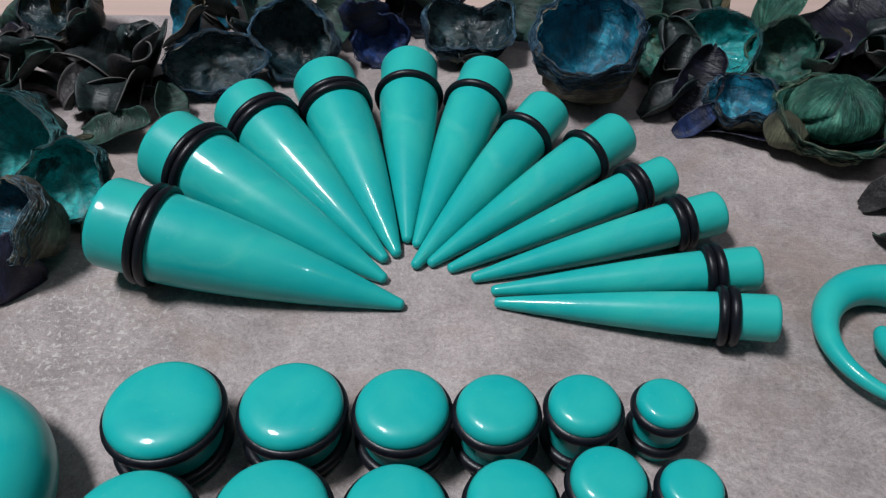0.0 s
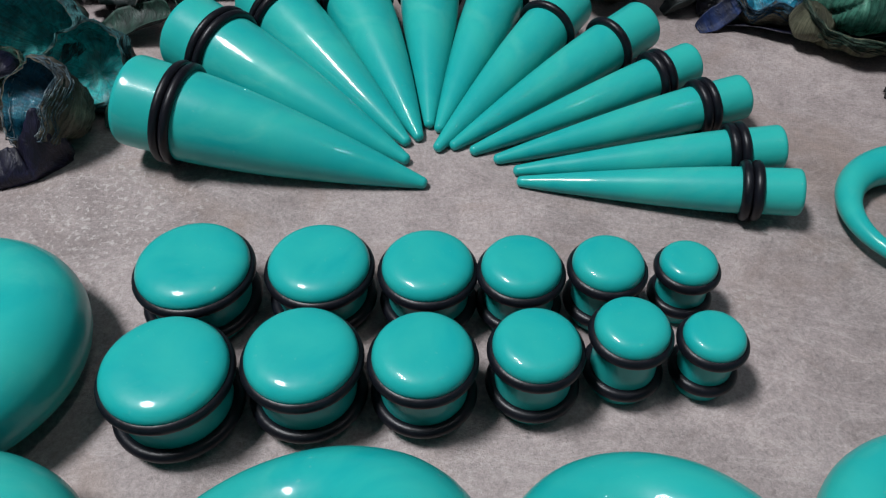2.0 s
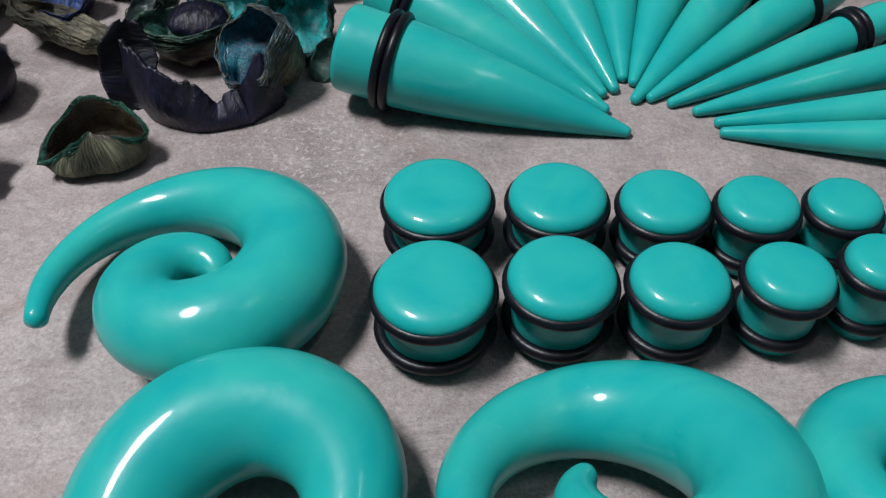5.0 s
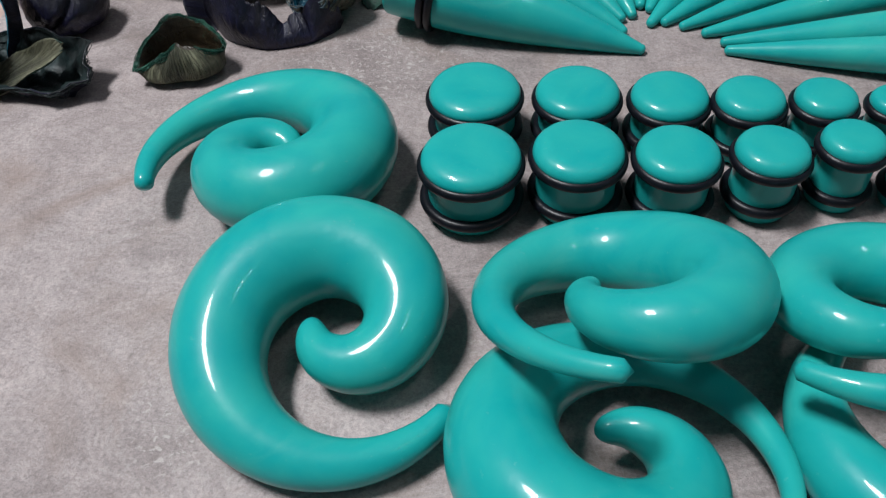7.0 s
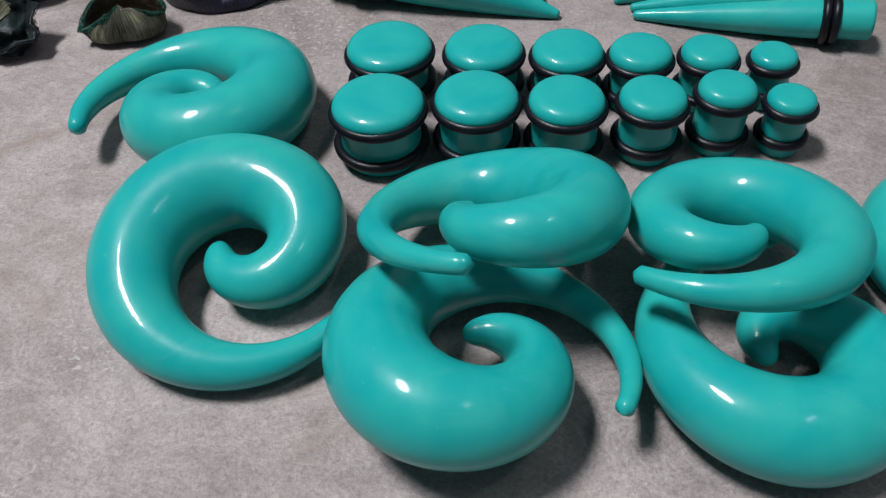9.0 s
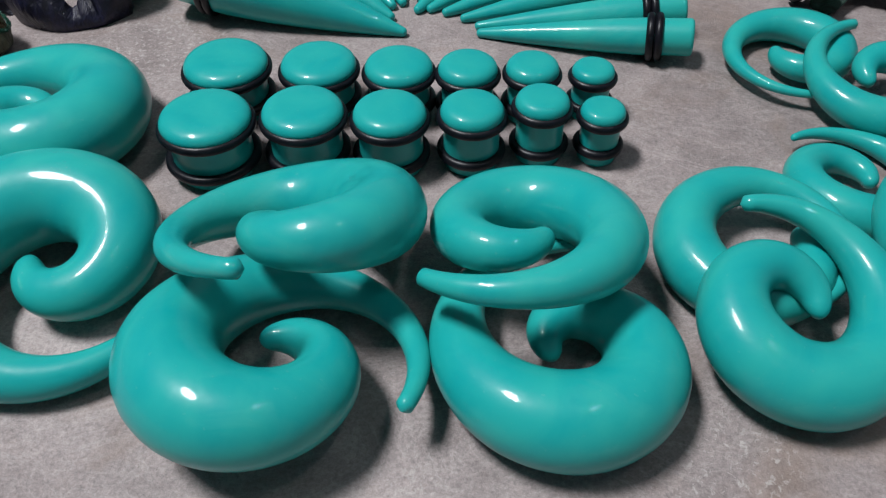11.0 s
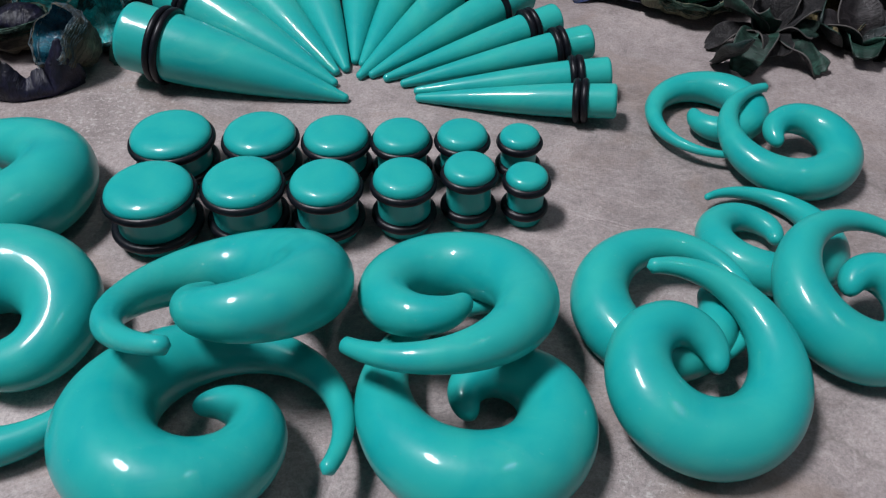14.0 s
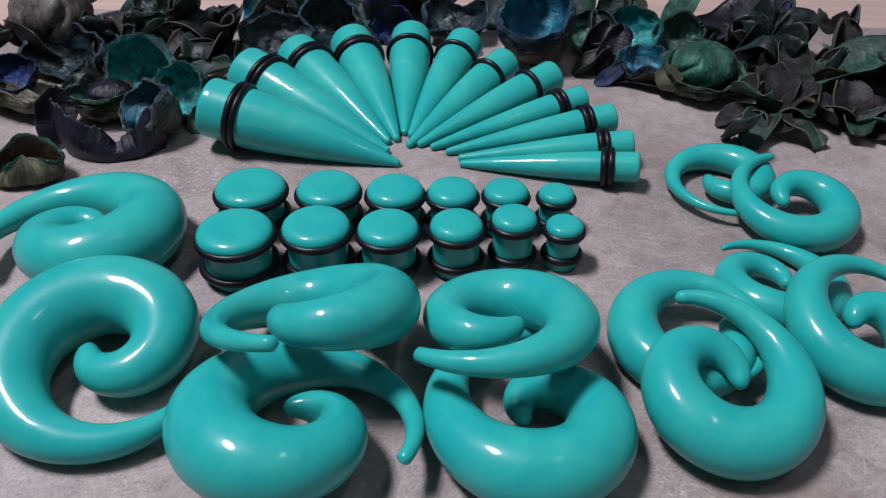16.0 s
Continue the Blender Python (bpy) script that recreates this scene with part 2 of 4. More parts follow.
PLUM = fibre("plum_petal", (0.009, 0.007, 0.0085), (0.023, 0.0185, 0.020), (0.056, 0.047, 0.050), 120, (1, 0.25, 0.5), 0.6, 0.4)
GREY = fibre("grey_velvet", (0.013, 0.0125, 0.014), (0.033, 0.031, 0.033), (0.10, 0.093, 0.094), 190, (1, 1, 0.5), 0.75, 0.9)
LEAF = fibre("green_leaf", (0.008, 0.028, 0.020), (0.020, 0.070, 0.050), (0.055, 0.15, 0.110), 100, (1, 0.25, 0.5), 0.6, 0.4)
EDGE = plain("pale_edge", (0.088, 0.080, 0.075), 0.8, 300)
OLIVE = fibre("olive_skin", (0.05, 0.057, 0.038), (0.145, 0.148, 0.092), (0.28, 0.275, 0.18), round_axis=True, relief=0.9)
RUST = lining("brown_hollow", (0.014, 0.010, 0.006), (0.042, 0.030, 0.016), (0.11, 0.085, 0.045), (0.04, 0.085, 0.06), 0.32)
SEA = lining("sea_green_dye", (0.005, 0.026, 0.022), (0.018, 0.082, 0.064), (0.09, 0.27, 0.20), (0.10, 0.075, 0.03), 0.30)
TEAL_FIBRE = fibre("teal_strands", (0.004, 0.030, 0.036), (0.010, 0.085, 0.095), (0.06, 0.20, 0.20), 300, relief=0.2)
BLUE_FIBRE = fibre("blue_strands", (0.004, 0.016, 0.035), (0.010, 0.050, 0.095), (0.08, 0.17, 0.23), 300, relief=0.2)
GREEN_FIBRE = fibre("green_strands", (0.010, 0.030, 0.022), (0.030, 0.085, 0.060), (0.12, 0.20, 0.13), 300, relief=0.2)
PALE_FIBRE = fibre("pale_strands", (0.01, 0.03, 0.05), (0.07, 0.12, 0.15), (0.36, 0.40, 0.40), 300, relief=0.2)
STRANDS = {BLUE: BLUE_FIBRE, DEEP: BLUE_FIBRE, TEAL: TEAL_FIBRE, SEA: GREEN_FIBRE, DIM: BLUE_FIBRE}
GOLD = fibre("golden_petal", (0.04, 0.03, 0.014), (0.10, 0.080, 0.036), (0.17, 0.135, 0.06))


# ---- mesh helpers ----
def link_mesh(name, bm, mats, smooth=True):
    bmesh.ops.recalc_face_normals(bm, faces=bm.faces)
    me = bpy.data.meshes.new(name)
    bm.to_mesh(me)
    bm.free()
    for m in mats if isinstance(mats, (list, tuple)) else [mats]:
        me.materials.append(m)
    if smooth:
        me.polygons.foreach_set("use_smooth", [True] * len(me.polygons))
    return new(name, me)


def part(name, bm, mats, parent, label="", smooth=True):
    ob = link_mesh(name, bm, mats, smooth)
    ob.parent = parent
    if label:
        tagged(ob, label)
    return ob


def grid(fn, nu, nv, close_u=False, close_v=False, bm=None):
    """Quads over fn(u, v), u and v from 0 to 1."""
    bm = bm or bmesh.new()
    us, vs = (nu if close_u else nu + 1), (nv if close_v else nv + 1)
    rows = [[bm.verts.new(fn(i / nu, j / nv)) for j in range(vs)] for i in range(us)]
    for i in range(nu):
        for j in range(nv):
            a, b = rows[i][j], rows[(i + 1) % us][j]
            c, d = rows[(i + 1) % us][(j + 1) % vs], rows[i][(j + 1) % vs]
            bm.faces.new((a, b, c, d))
    return bm, rows


def lathe(profile, segs=48, axis="z"):
    """A solid of revolution from (along, radius) pairs whose first and last radius is 0."""
    bm = bmesh.new()
    rings = []
    for h, r in profile:
        if r <= 1e-9:
            rings.append([bm.verts.new((0, 0, h) if axis == "z" else (h, 0, 0))])
            continue
        ring = []
        for k in range(segs):
            a = 2 * math.pi * k / segs
            c, s = r * math.cos(a), r * math.sin(a)
            ring.append(bm.verts.new((c, s, h) if axis == "z" else (h, c, s)))
        rings.append(ring)
    for p, q in zip(rings, rings[1:]):
        for k in range(segs):
            l = (k + 1) % segs
            if len(p) == 1:
                bm.faces.new((p[0], q[k], q[l]))
            elif len(q) == 1:
                bm.faces.new((p[k], q[0], p[l]))
            else:
                bm.faces.new((p[k], q[k], q[l], p[l]))
    return bm


def torus(major, minor, at, axis="z", segs=48, sides=14):
    def fn(u, v):
        a, b = 2 * math.pi * u, 2 * math.pi * v
        r, h = major + minor * math.cos(b), at + minor * math.sin(b)
        return (r * math.cos(a), r * math.sin(a), h) if axis == "z" else (h, r * math.cos(a), r * math.sin(a))
    return grid(fn, segs, sides, True, True)[0]


def box(x0, x1, y0, y1, z0, z1, bevel=0.0):
    bm = bmesh.new()
    bmesh.ops.create_cube(bm, size=1, matrix=Matrix.Translation(((x0 + x1) / 2, (y0 + y1) / 2, (z0 + z1) / 2)) @ Matrix.Diagonal((x1 - x0, y1 - y0, z1 - z0, 1)))
    if bevel:
        bmesh.ops.bevel(bm, geom=bm.edges[:], offset=bevel, segments=2, affect="EDGES")
    return bm


def empty(name, m, label, category, group=""):
    ob = new(name)
    ob.empty_display_size = 0.005
    ob.matrix_world = m
    return tagged(ob, label, category, group)


# ---- setting ----
def structure(name, bm, mat, label, category):
    return tagged(link_mesh(name, bm, mat, False), label, category, "", "structure")


table = structure("table_top", box(-0.75, 0.75, -0.45, 0.80, -0.036, -0.006, 0.002), WOOD, "pale pinkish wooden table top under the stone sheet", "table top")
for lx in (-0.70, 0.70):
    for ly in (-0.40, 0.75):
        part("table_leg", box(lx - 0.03, lx + 0.03, ly - 0.03, ly + 0.03, -0.75, -0.036, 0.003), WOOD, table, "", False)
sheet = structure("stone_sheet", box(-0.191, 0.34, -0.30, 0.262, -0.006, 0.0, 0.0006), STONE, "mottled grey-beige stone-look sheet on the table", "stone sheet")
rnd = random.Random(5)
for y0, high in ((77.6, 0.34), (76.2, 0.22)):
    vein = bmesh.new()
    pts = []
    for k in range(28):
        q = k / 27
        pts.append(Vector(((53 + 32 * q) * MM, (y0 - 5.6 * min(1.0, q * 2.1) - 0.6 * q + rnd.uniform(-0.35, 0.35)) * MM, 0.0)))
    rows = [[vein.verts.new(c + Vector((0, d * 0.5 * MM, z * MM))) for d, z in ((-1, -0.05), (0, high), (1, -0.05))] for c in pts]
    for r0, r1 in zip(rows, rows[1:]):
        for k in range(2):
            vein.faces.new((r0[k], r0[k + 1], r1[k + 1], r1[k]))
    part("vein", vein, STONE, sheet, "raised pale vein in the stone relief")
# unseen room shell, added to close the space and reflect fill light
structure("floor", box(-2.2, 2.2, -2.2, 2.2, -0.80, -0.75), BOUNCE, "unseen room floor, cool-tinted to bounce fill light", "floor")
structure("ceiling", box(-2.2, 2.2, -2.2, 2.2, 1.75, 1.80), BOUNCE, "unseen ceiling, cool-tinted to bounce fill light", "ceiling")
for nm, b4 in (("wall_north", (-2.2, 2.2, 2.2, 2.3)), ("wall_south", (-2.2, 2.2, -2.3, -2.2)), ("wall_east", (2.2, 2.3, -2.3, 2.3)), ("wall_west", (-2.3, -2.2, -2.3, 2.3))):
    structure(nm, box(*b4, -0.75, 1.75), BOUNCE, "unseen room wall, cool-tinted to bounce fill light", "wall")


# ---- tapers ----
def taper(tip, heading, length, radius, swell, rings, neck=0.825):
    """A cone with a short butt, lying on its tip and its rubber rings."""
    tip_r, wire = 1.15 + 0.02 * radius, 1.1
    at = neck * length
    seat = radius + 0.40
    pitch = math.degrees(math.asin((seat + wire - tip_r) / at))
    m = pose(tip[0] * MM, tip[1] * MM, tip_r * MM, 0, 0, heading) @ pose(0, 0, 0, 0, -pitch, 0)
    thing = empty("taper", m, f"turquoise acrylic ear taper with black rubber {'rings' if rings > 1 else 'ring'} near its {'thick' if radius > 7.5 else 'slim'} butt", "ear taper", "tapers in a fan")
    prof = [(-tip_r * 0.9, 0.0)]
    for k in range(1, 7):
        a = math.radians(15 * k)
        prof.append((-tip_r * 0.9 * math.cos(a), tip_r * math.sin(a)))
    body = at - 1.5
    power = 1.46 + 0.8 * (0.85 - swell)
    for k in range(1, 33):
        s = k / 32
        prof.append((s * body, tip_r + (radius - tip_r) * (1 - (1 - s) ** power)))
    prof.append((at + 3, radius * 0.985))
    edge = min(1.6, radius * 0.22)
    prof.append((length - edge * 2.2, radius))
    for k in range(0, 7):
        a = math.radians(15 * k)
        prof.append((length - edge + edge * math.sin(a), radius - edge + edge * math.cos(a)))
    prof += [(length + 0.10, radius * 0.45), (length + 0.12, 0.0)]
    part("cone", lathe([(h * MM, r * MM) for h, r in prof], 64, "x"), TURQ, thing)
    for k in range(rings):
        part("rubber_ring", torus(seat * MM, wire * MM, (at + (k - (rings - 1) / 2) * 2.2) * MM, "x", 56, 14), RUBBER, thing, "black rubber ring")
    return thing


for spec in (
    ((-8.4, 124.5), 168.7, 67.5, 10.1, 0.85, 2), ((-12.6, 132.6), 148.8, 65.5, 9.9, 0.82, 2),
    ((-12.8, 139.1), 130.5, 62.4, 9.0, 0.85, 2), ((-9.9, 141.0), 111.5, 63.5, 8.7, 0.83, 2, 0.80),
    ((-7.5, 145.9), 91.4, 62.8, 8.1, 0.92, 1, 0.79), ((-5.0, 144.2), 72.8, 63.4, 7.6, 0.91, 1, 0.79),
    ((-5.1, 137.1), 56.0, 62.3, 6.7, 0.86, 1, 0.79), ((-1.4, 137.8), 39.8, 63.8, 6.3, 0.84, 1, 0.795),
    ((3.2, 136.0), 26.8, 60.6, 5.1, 0.89, 2), ((8.6, 133.0), 15.4, 60.0, 5.2, 0.89, 2),
    ((12.9, 129.0), 1.4, 57.4, 4.9, 0.90, 2), ((13.5, 125.3), -9.7, 57.5, 4.9, 0.93, 2),
):
    taper(*spec)


# ---- plugs ----
def plug(x, y, high, radius, turn, sag=(0, 0), tilt=(0, 0)):
    thing = empty("plug", pose(x * MM, y * MM, 0, tilt[0], tilt[1], 0) @ pose(0, 0, 0, 0, 0, turn), f"{'wide' if radius > 8.5 else 'small' if radius < 6.5 else 'medium'} turquoise acrylic ear plug standing upright with two black rubber rings", "ear plug", "plugs in two rows")
    r, h = radius * 1.015, high + 1.6
    dome = min(2.7, r * 0.40)
    rim = h - dome
    prof = [(0.0, 0.0), (0.0, r * 0.80), (0.4, r * 0.87), (1.2, r * 0.90), (h * 0.5, r * 0.885), (rim - 2.4, r * 0.90), (rim - 1.2, r * 0.94), (rim - 0.3, r * 0.985)]
    for k in range(13):
        q = math.sin(math.radians(90 - 7.5 * k)) if k < 12 else 0.0
        prof.append((h - dome * (1 - math.sqrt(max(0.0, 1 - q ** 5.4))), r * q))
    part("body", lathe([(a * MM, b * MM) for a, b in prof], 64), TURQ, thing)
    wire = 1.15
    top = part("rubber_ring", torus((r - 0.30) * MM, wire * MM, 0), RUBBER, thing, "black rubber ring")
    top.matrix_local = pose(0, 0, (rim - 1.2) * MM, *sag)
    part("rubber_ring", torus((r - 0.35) * MM, wire * MM, 3.9 * MM), RUBBER, thing, "black rubber ring")
    return thing


for spec in (
    (-46.4, 66.0, 14.6, 9.95, 10), (-25.2, 68.8, 15.0, 8.98, 70), (-5.9, 69.1, 15.0, 8.06, 130), (12.3, 71.2, 14.9, 7.07, 200), (27.9, 74.4, 15.3, 6.06, 250), (41.7, 74.5, 12.9, 5.03, 310),
    (-47.7, 88.9, 13.6, 9.97, 40), (-25.3, 89.9, 13.4, 9.0, 100), (-5.8, 89.3, 13.7, 8.1, 160), (10.8, 88.9, 14.1, 7.05, 220), (26.2, 89.8, 14.0, 6.3, 280), (40.9, 91.2, 12.4, 5.09, 340),
):
    plug(*spec)


# ---- spirals ----
GIRTH = ((0.0, 0.17), (0.05, 0.28), (0.1, 0.37), (0.15, 0.50), (0.22, 0.72), (0.3, 0.90), (0.38, 1.0), (0.5, 0.94), (0.6, 0.83), (0.75, 0.67), (0.88, 0.50), (1.0, 0.26))


def spiral(x, y, z, lean, start, hand, reach, tight, turns, uncurl, girth, bias, tail, hook, rests, label):
    """A tube wound inwards from a thin tail to a short hook, in a plane leaned by its slopes."""
    n, sides = 150, 28
    s = np.linspace(0, 1, n)
    turn = turns * 2 * math.pi
    a = math.radians(start) - hand * (1 - s) * turn
    r = reach * np.exp(-tight * s * turn) * (1 + uncurl * (1 - s) ** 3)
    up = np.array((-lean[0], -lean[1], 1.0))
    up /= np.linalg.norm(up)
    path = np.stack([r * np.cos(a), r * np.sin(a), lean[0] * r * np.cos(a) + lean[1] * r * np.sin(a)], 1)
    keys = np.array(GIRTH)
    fine = np.interp(np.linspace(0, 1, 600), keys[:, 0], keys[:, 1])
    fine = np.convolve(np.pad(fine, 20, "edge"), np.ones(41) / 41, "valid")
    rad = girth * np.interp(s ** bias, np.linspace(0, 1, 600), fine)
    rad *= (1 + tail * np.clip(1 - s / 0.3, 0, 1)) * (1 + hook * np.clip((s - 0.5) / 0.5, 0, 1))
    along = np.r_[0, np.cumsum(np.linalg.norm(np.diff(path, axis=0), axis=1))]
    for end in (along, along[-1] - along):
        cap = rad.copy()
        cap = np.maximum(cap, 1e-6)
        near = end < cap
        rad = np.where(near, cap * np.sqrt(np.clip(1 - (1 - end / cap) ** 2, 0.0, 1)), rad)
    bm = bmesh.new()
    rows = []
    for i in range(n):
        tan = path[min(i + 1, n - 1)] - path[max(i - 1, 0)]
        tan /= np.linalg.norm(tan)
        side = np.cross(tan, up)
        if rad[i] < 1e-6:
            rows.append([bm.verts.new(path[i] * MM)])
            continue
        rows.append([bm.verts.new((path[i] + rad[i] * (side * math.cos(2 * math.pi * k / sides) + up * math.sin(2 * math.pi * k / sides))) * MM) for k in range(sides)])
    for p, q in zip(rows, rows[1:]):
        for k in range(sides):
            l = (k + 1) % sides
            if len(p) == 1:
                bm.faces.new((p[0], q[k], q[l]))
            elif len(q) == 1:
                bm.faces.new((p[k], q[0], p[l]))
            else:
                bm.faces.new((p[k], q[k], q[l], p[l]))
    low = min(v.co.z for v in bm.verts)
    ob = link_mesh("spiral_taper", bm, TURQ)
    ob.matrix_world = pose(x * MM, y * MM, -low if rests else z * MM)
    return tagged(ob, label, "spiral taper", "spiral tapers")


FLAT = "turquoise acrylic spiral taper lying flat on the stone sheet"
OVER = "turquoise acrylic spiral taper leaning on top of another spiral"
SMALL = "slim turquoise acrylic spiral taper lying on the stone sheet"
for spec in (
    (-89.2, 68.2, 9.6, (0.038, -0.110), 1.1, -1, 51.0, 0.269, 1.573, -0.490, 9.64, 0.914, -0.02, -0.18, True, FLAT),
    (-65.3, 27.0, 8.7, (-0.052, 0.163), 175.6, -1, 49.3, 0.268, 1.425, -0.515, 9.86, 0.95, 0.08, -0.28, True, FLAT),
    (-17.1, 28.9, 19.7, (0.121, -0.584), 142.0, -1, 36.6, 0.203, 1.337, -0.351, 8.46, 1.16, 0.0, -0.36, False, OVER),
    (-18.8, 4.3, 11.5, (-0.077, -0.244), 127.4, 1, 45.6, 0.244, 1.415, -0.483, 9.00, 1.12, -0.13, -0.30, False, FLAT),
    (21.0, 32.7, 15.9, (0.069, -0.371), 346.0, 1, 30.8, 0.200, 1.338, -0.247, 7.23, 0.95, 0.12, -0.08, False, OVER),
    (32.4, 12.9, 8.1, (-0.032, -0.044), 221.8, 1, 36.8, 0.244, 1.380, -0.301, 8.42, 0.94, -0.19, -0.22, True, FLAT),
    (69.5, 20.4, 12.1, (-0.118, 0.284), 341.0, -1, 32.2, 0.226, 1.353, -0.373, 7.62, 0.98, 0.05, -0.19, True, OVER),
    (69.8, 38.6, 7.7, (0.040, 0.114), 32.0, 1, 29.2, 0.150, 1.300, -0.540, 6.35, 1.60, 0.35, 0.22, True, FLAT),
    (95.2, 63.4, 5.1, (-0.057, -0.080), 333.8, -1, 38.8, 0.252, 1.409, -0.575, 5.13, 0.93, -0.15, 0.07, True, SMALL),
    (111.5, 39.4, 10.2, (-0.106, 0.322), 178.5, 1, 32.8, 0.245, 1.374, -0.454, 6.78, 1.01, -0.06, 0.03, True, OVER),
    (114.7, 98.2, 7.0, (-0.030, 0.170), 207.5, 1, 27.4, 0.207, 1.305, -0.263, 5.76, 1.06, 0.19, 0.01, True, OVER),
    (97.4, 114.3, 5.2, (0.030, 0.002), 163.4, -1, 29.0, 0.203, 1.33, -0.337, 5.13, 1.28, -0.07, 0.02, True, SMALL),
):
    spiral(*spec)


# ---- dried potpourri ----
def rough(p, amount, scale, seed):
    return amount * noise.fractal(Vector(p) * scale + Vector((seed * 7.3, seed * 3.1, seed)), 0.8, 2.1, 4)


def settle(thing, sink=0.6):
    """Lowers or lifts a thing until it stands on the sheet, sunk by a little."""
    bpy.context.view_layer.update()
    low = min((o.matrix_world @ v.co).z for o in (thing, *thing.children_recursive) if o.type == "MESH" for v in o.data.vertices)
    thing.location.z += thing.get("rise", 0.0) - low - sink * MM
    return thing


def thread(bm, pts, r):
    """A thin three-sided strand along points."""
    rows = []
    for i, c in enumerate(pts):
        t = (pts[min(i + 1, len(pts) - 1)] - pts[max(i - 1, 0)]).normalized()
        u = t.orthogonal().normalized()
        w = t.cross(u)
        rows.append([bm.verts.new(c + r * (u * math.cos(k * 2.094) + w * math.sin(k * 2.094))) for k in range(3)])
    for p, q in zip(rows, rows[1:]):
        for k in range(3):
            bm.faces.new((p[k], p[(k + 1) % 3], q[(k + 1) % 3], q[k]))


def shell(x, y, r, face, tilt, outer, inner, label, long=1.0, open_at=0.1, seed=1, rise=0.0, flat=1.0, ribs=0.0, jag=0.22, hairs=14, notch=None, pale=False):
    """A broken half shell: an uneven bowl with a frayed rim, its mouth towards face, tilted from upright."""
    m = pose(x * MM, y * MM, 0, 0, 0, face) @ pose(0, 0, 0, 0, tilt, 0) @ pose(0, 0, 0, 0, 0, seed * 71 if long == 1.0 else 90)
    thing = empty("nut_shell", m, label, "nut shell", "dried potpourri")
    if rise:
        thing["rise"] = rise * MM
    wall = 0.13

    def skin(k):
        def fn(u, v):
            a = 2 * math.pi * u
            rim = open_at + jag * noise.noise(Vector((math.cos(a) * 1.6, math.sin(a) * 1.6, seed * 5.7))) + 0.3 * jag * noise.noise(Vector((math.cos(a) * 7, math.sin(a) * 9, seed * 2.7)))
            if notch:
                off = (a - math.radians(notch[0]) + math.pi) % (2 * math.pi) - math.pi
                rim -= notch[1] * math.exp(-(off / notch[2]) ** 2)
            lat = -math.pi / 2 + v * (math.pi / 2 + rim)
            d = Vector((math.cos(lat) * math.cos(a) * long, math.cos(lat) * math.sin(a), math.sin(lat) * flat))
            grow = 1 + rough(d, 0.20, 1.3, seed) + rough(d, 0.05, 5, seed + 3)
            grow += ribs * math.cos(a * 17 + 2 * rough(d, 1, 2, seed)) * math.cos(lat)
            grow -= k * (wall * (1.0 - 0.82 * max(0.0, v - 0.6) / 0.4))
            return tuple(d * (grow * 0.80 * r * MM))
        return fn
    segs = 44
    bm, rows = grid(skin(0), segs, 16, True, False)
    inn, rows2 = grid(skin(1), segs, 16, True, False, bm)
    split = len(bm.faces) // 2
    bm.faces.ensure_lookup_table()
    for i, f in enumerate(bm.faces):
        f.material_index = 0 if i < split else 1
    bmesh.ops.recalc_face_normals(bm, faces=bm.faces)
    for i in range(segs):
        j = (i + 1) % segs
        f = bm.faces.new((rows[i][-1], rows[j][-1], rows2[j][-1], rows2[i][-1]))
        f.material_index = 0
    husk = bm.copy()
    bmesh.ops.delete(husk, geom=[f for f in husk.faces if f.material_index == 1], context="FACES")
    bmesh.ops.delete(bm, geom=[f for f in bm.faces if f.material_index == 0], context="FACES")
    for b2 in (husk, bm):
        for f in b2.faces:
            f.material_index = 0
    part("husk", husk, outer, thing)
    part("lining", bm, inner, thing, "dyed inner lining")
    if hairs:
        rnd = random.Random(seed * 13)
        strands = bmesh.new()
        for _ in range(hairs * 6):
            a0, span, v0 = rnd.random(), rnd.uniform(0.06, 0.30), 1.0 - 0.22 * rnd.random() ** 1.8
            lift, slope = rnd.uniform(-0.01, 0.05), rnd.uniform(-0.10, 0.08)
            skin_fn = skin(rnd.choice((0, 0, 0, 1)))
            stray = rnd.uniform(0.03, 0.12) if rnd.random() < 0.05 else 0.0
            pts = []
            for q in range(9):
                w = q / 8
                c = Vector(skin_fn((a0 + span * w) % 1.0, min(1.0, v0 + slope * w)))
                pts.append(c * (1.006 + lift * math.sin(math.pi * w) + stray * w * w) + Vector((0, 0, 0.3 * stray * w * r * MM)))
            thread(strands, pts, rnd.uniform(0.05, 0.18 if pale else 0.16) * MM)
        tagged(part("fibre_fringe", strands, PALE_FIBRE if pale else STRANDS.get(inner, inner), thing, "frayed fibres along the rim"), kind="stuff")
    return settle(thing)


def around(a, keys):
    """A smooth periodic value from evenly meant (degrees, value) keys."""
    d = math.degrees(a) % 360
    keys = [(keys[-1][0] - 360, keys[-1][1]), *keys, (keys[0][0] + 360, keys[0][1])]
    for (d0, v0), (d1, v1) in zip(keys, keys[1:]):
        if d0 <= d <= d1:
            w = (d - d0) / (d1 - d0)
            return v0 + (v1 - v0) * (w * w * (3 - 2 * w))
    return keys[0][1]


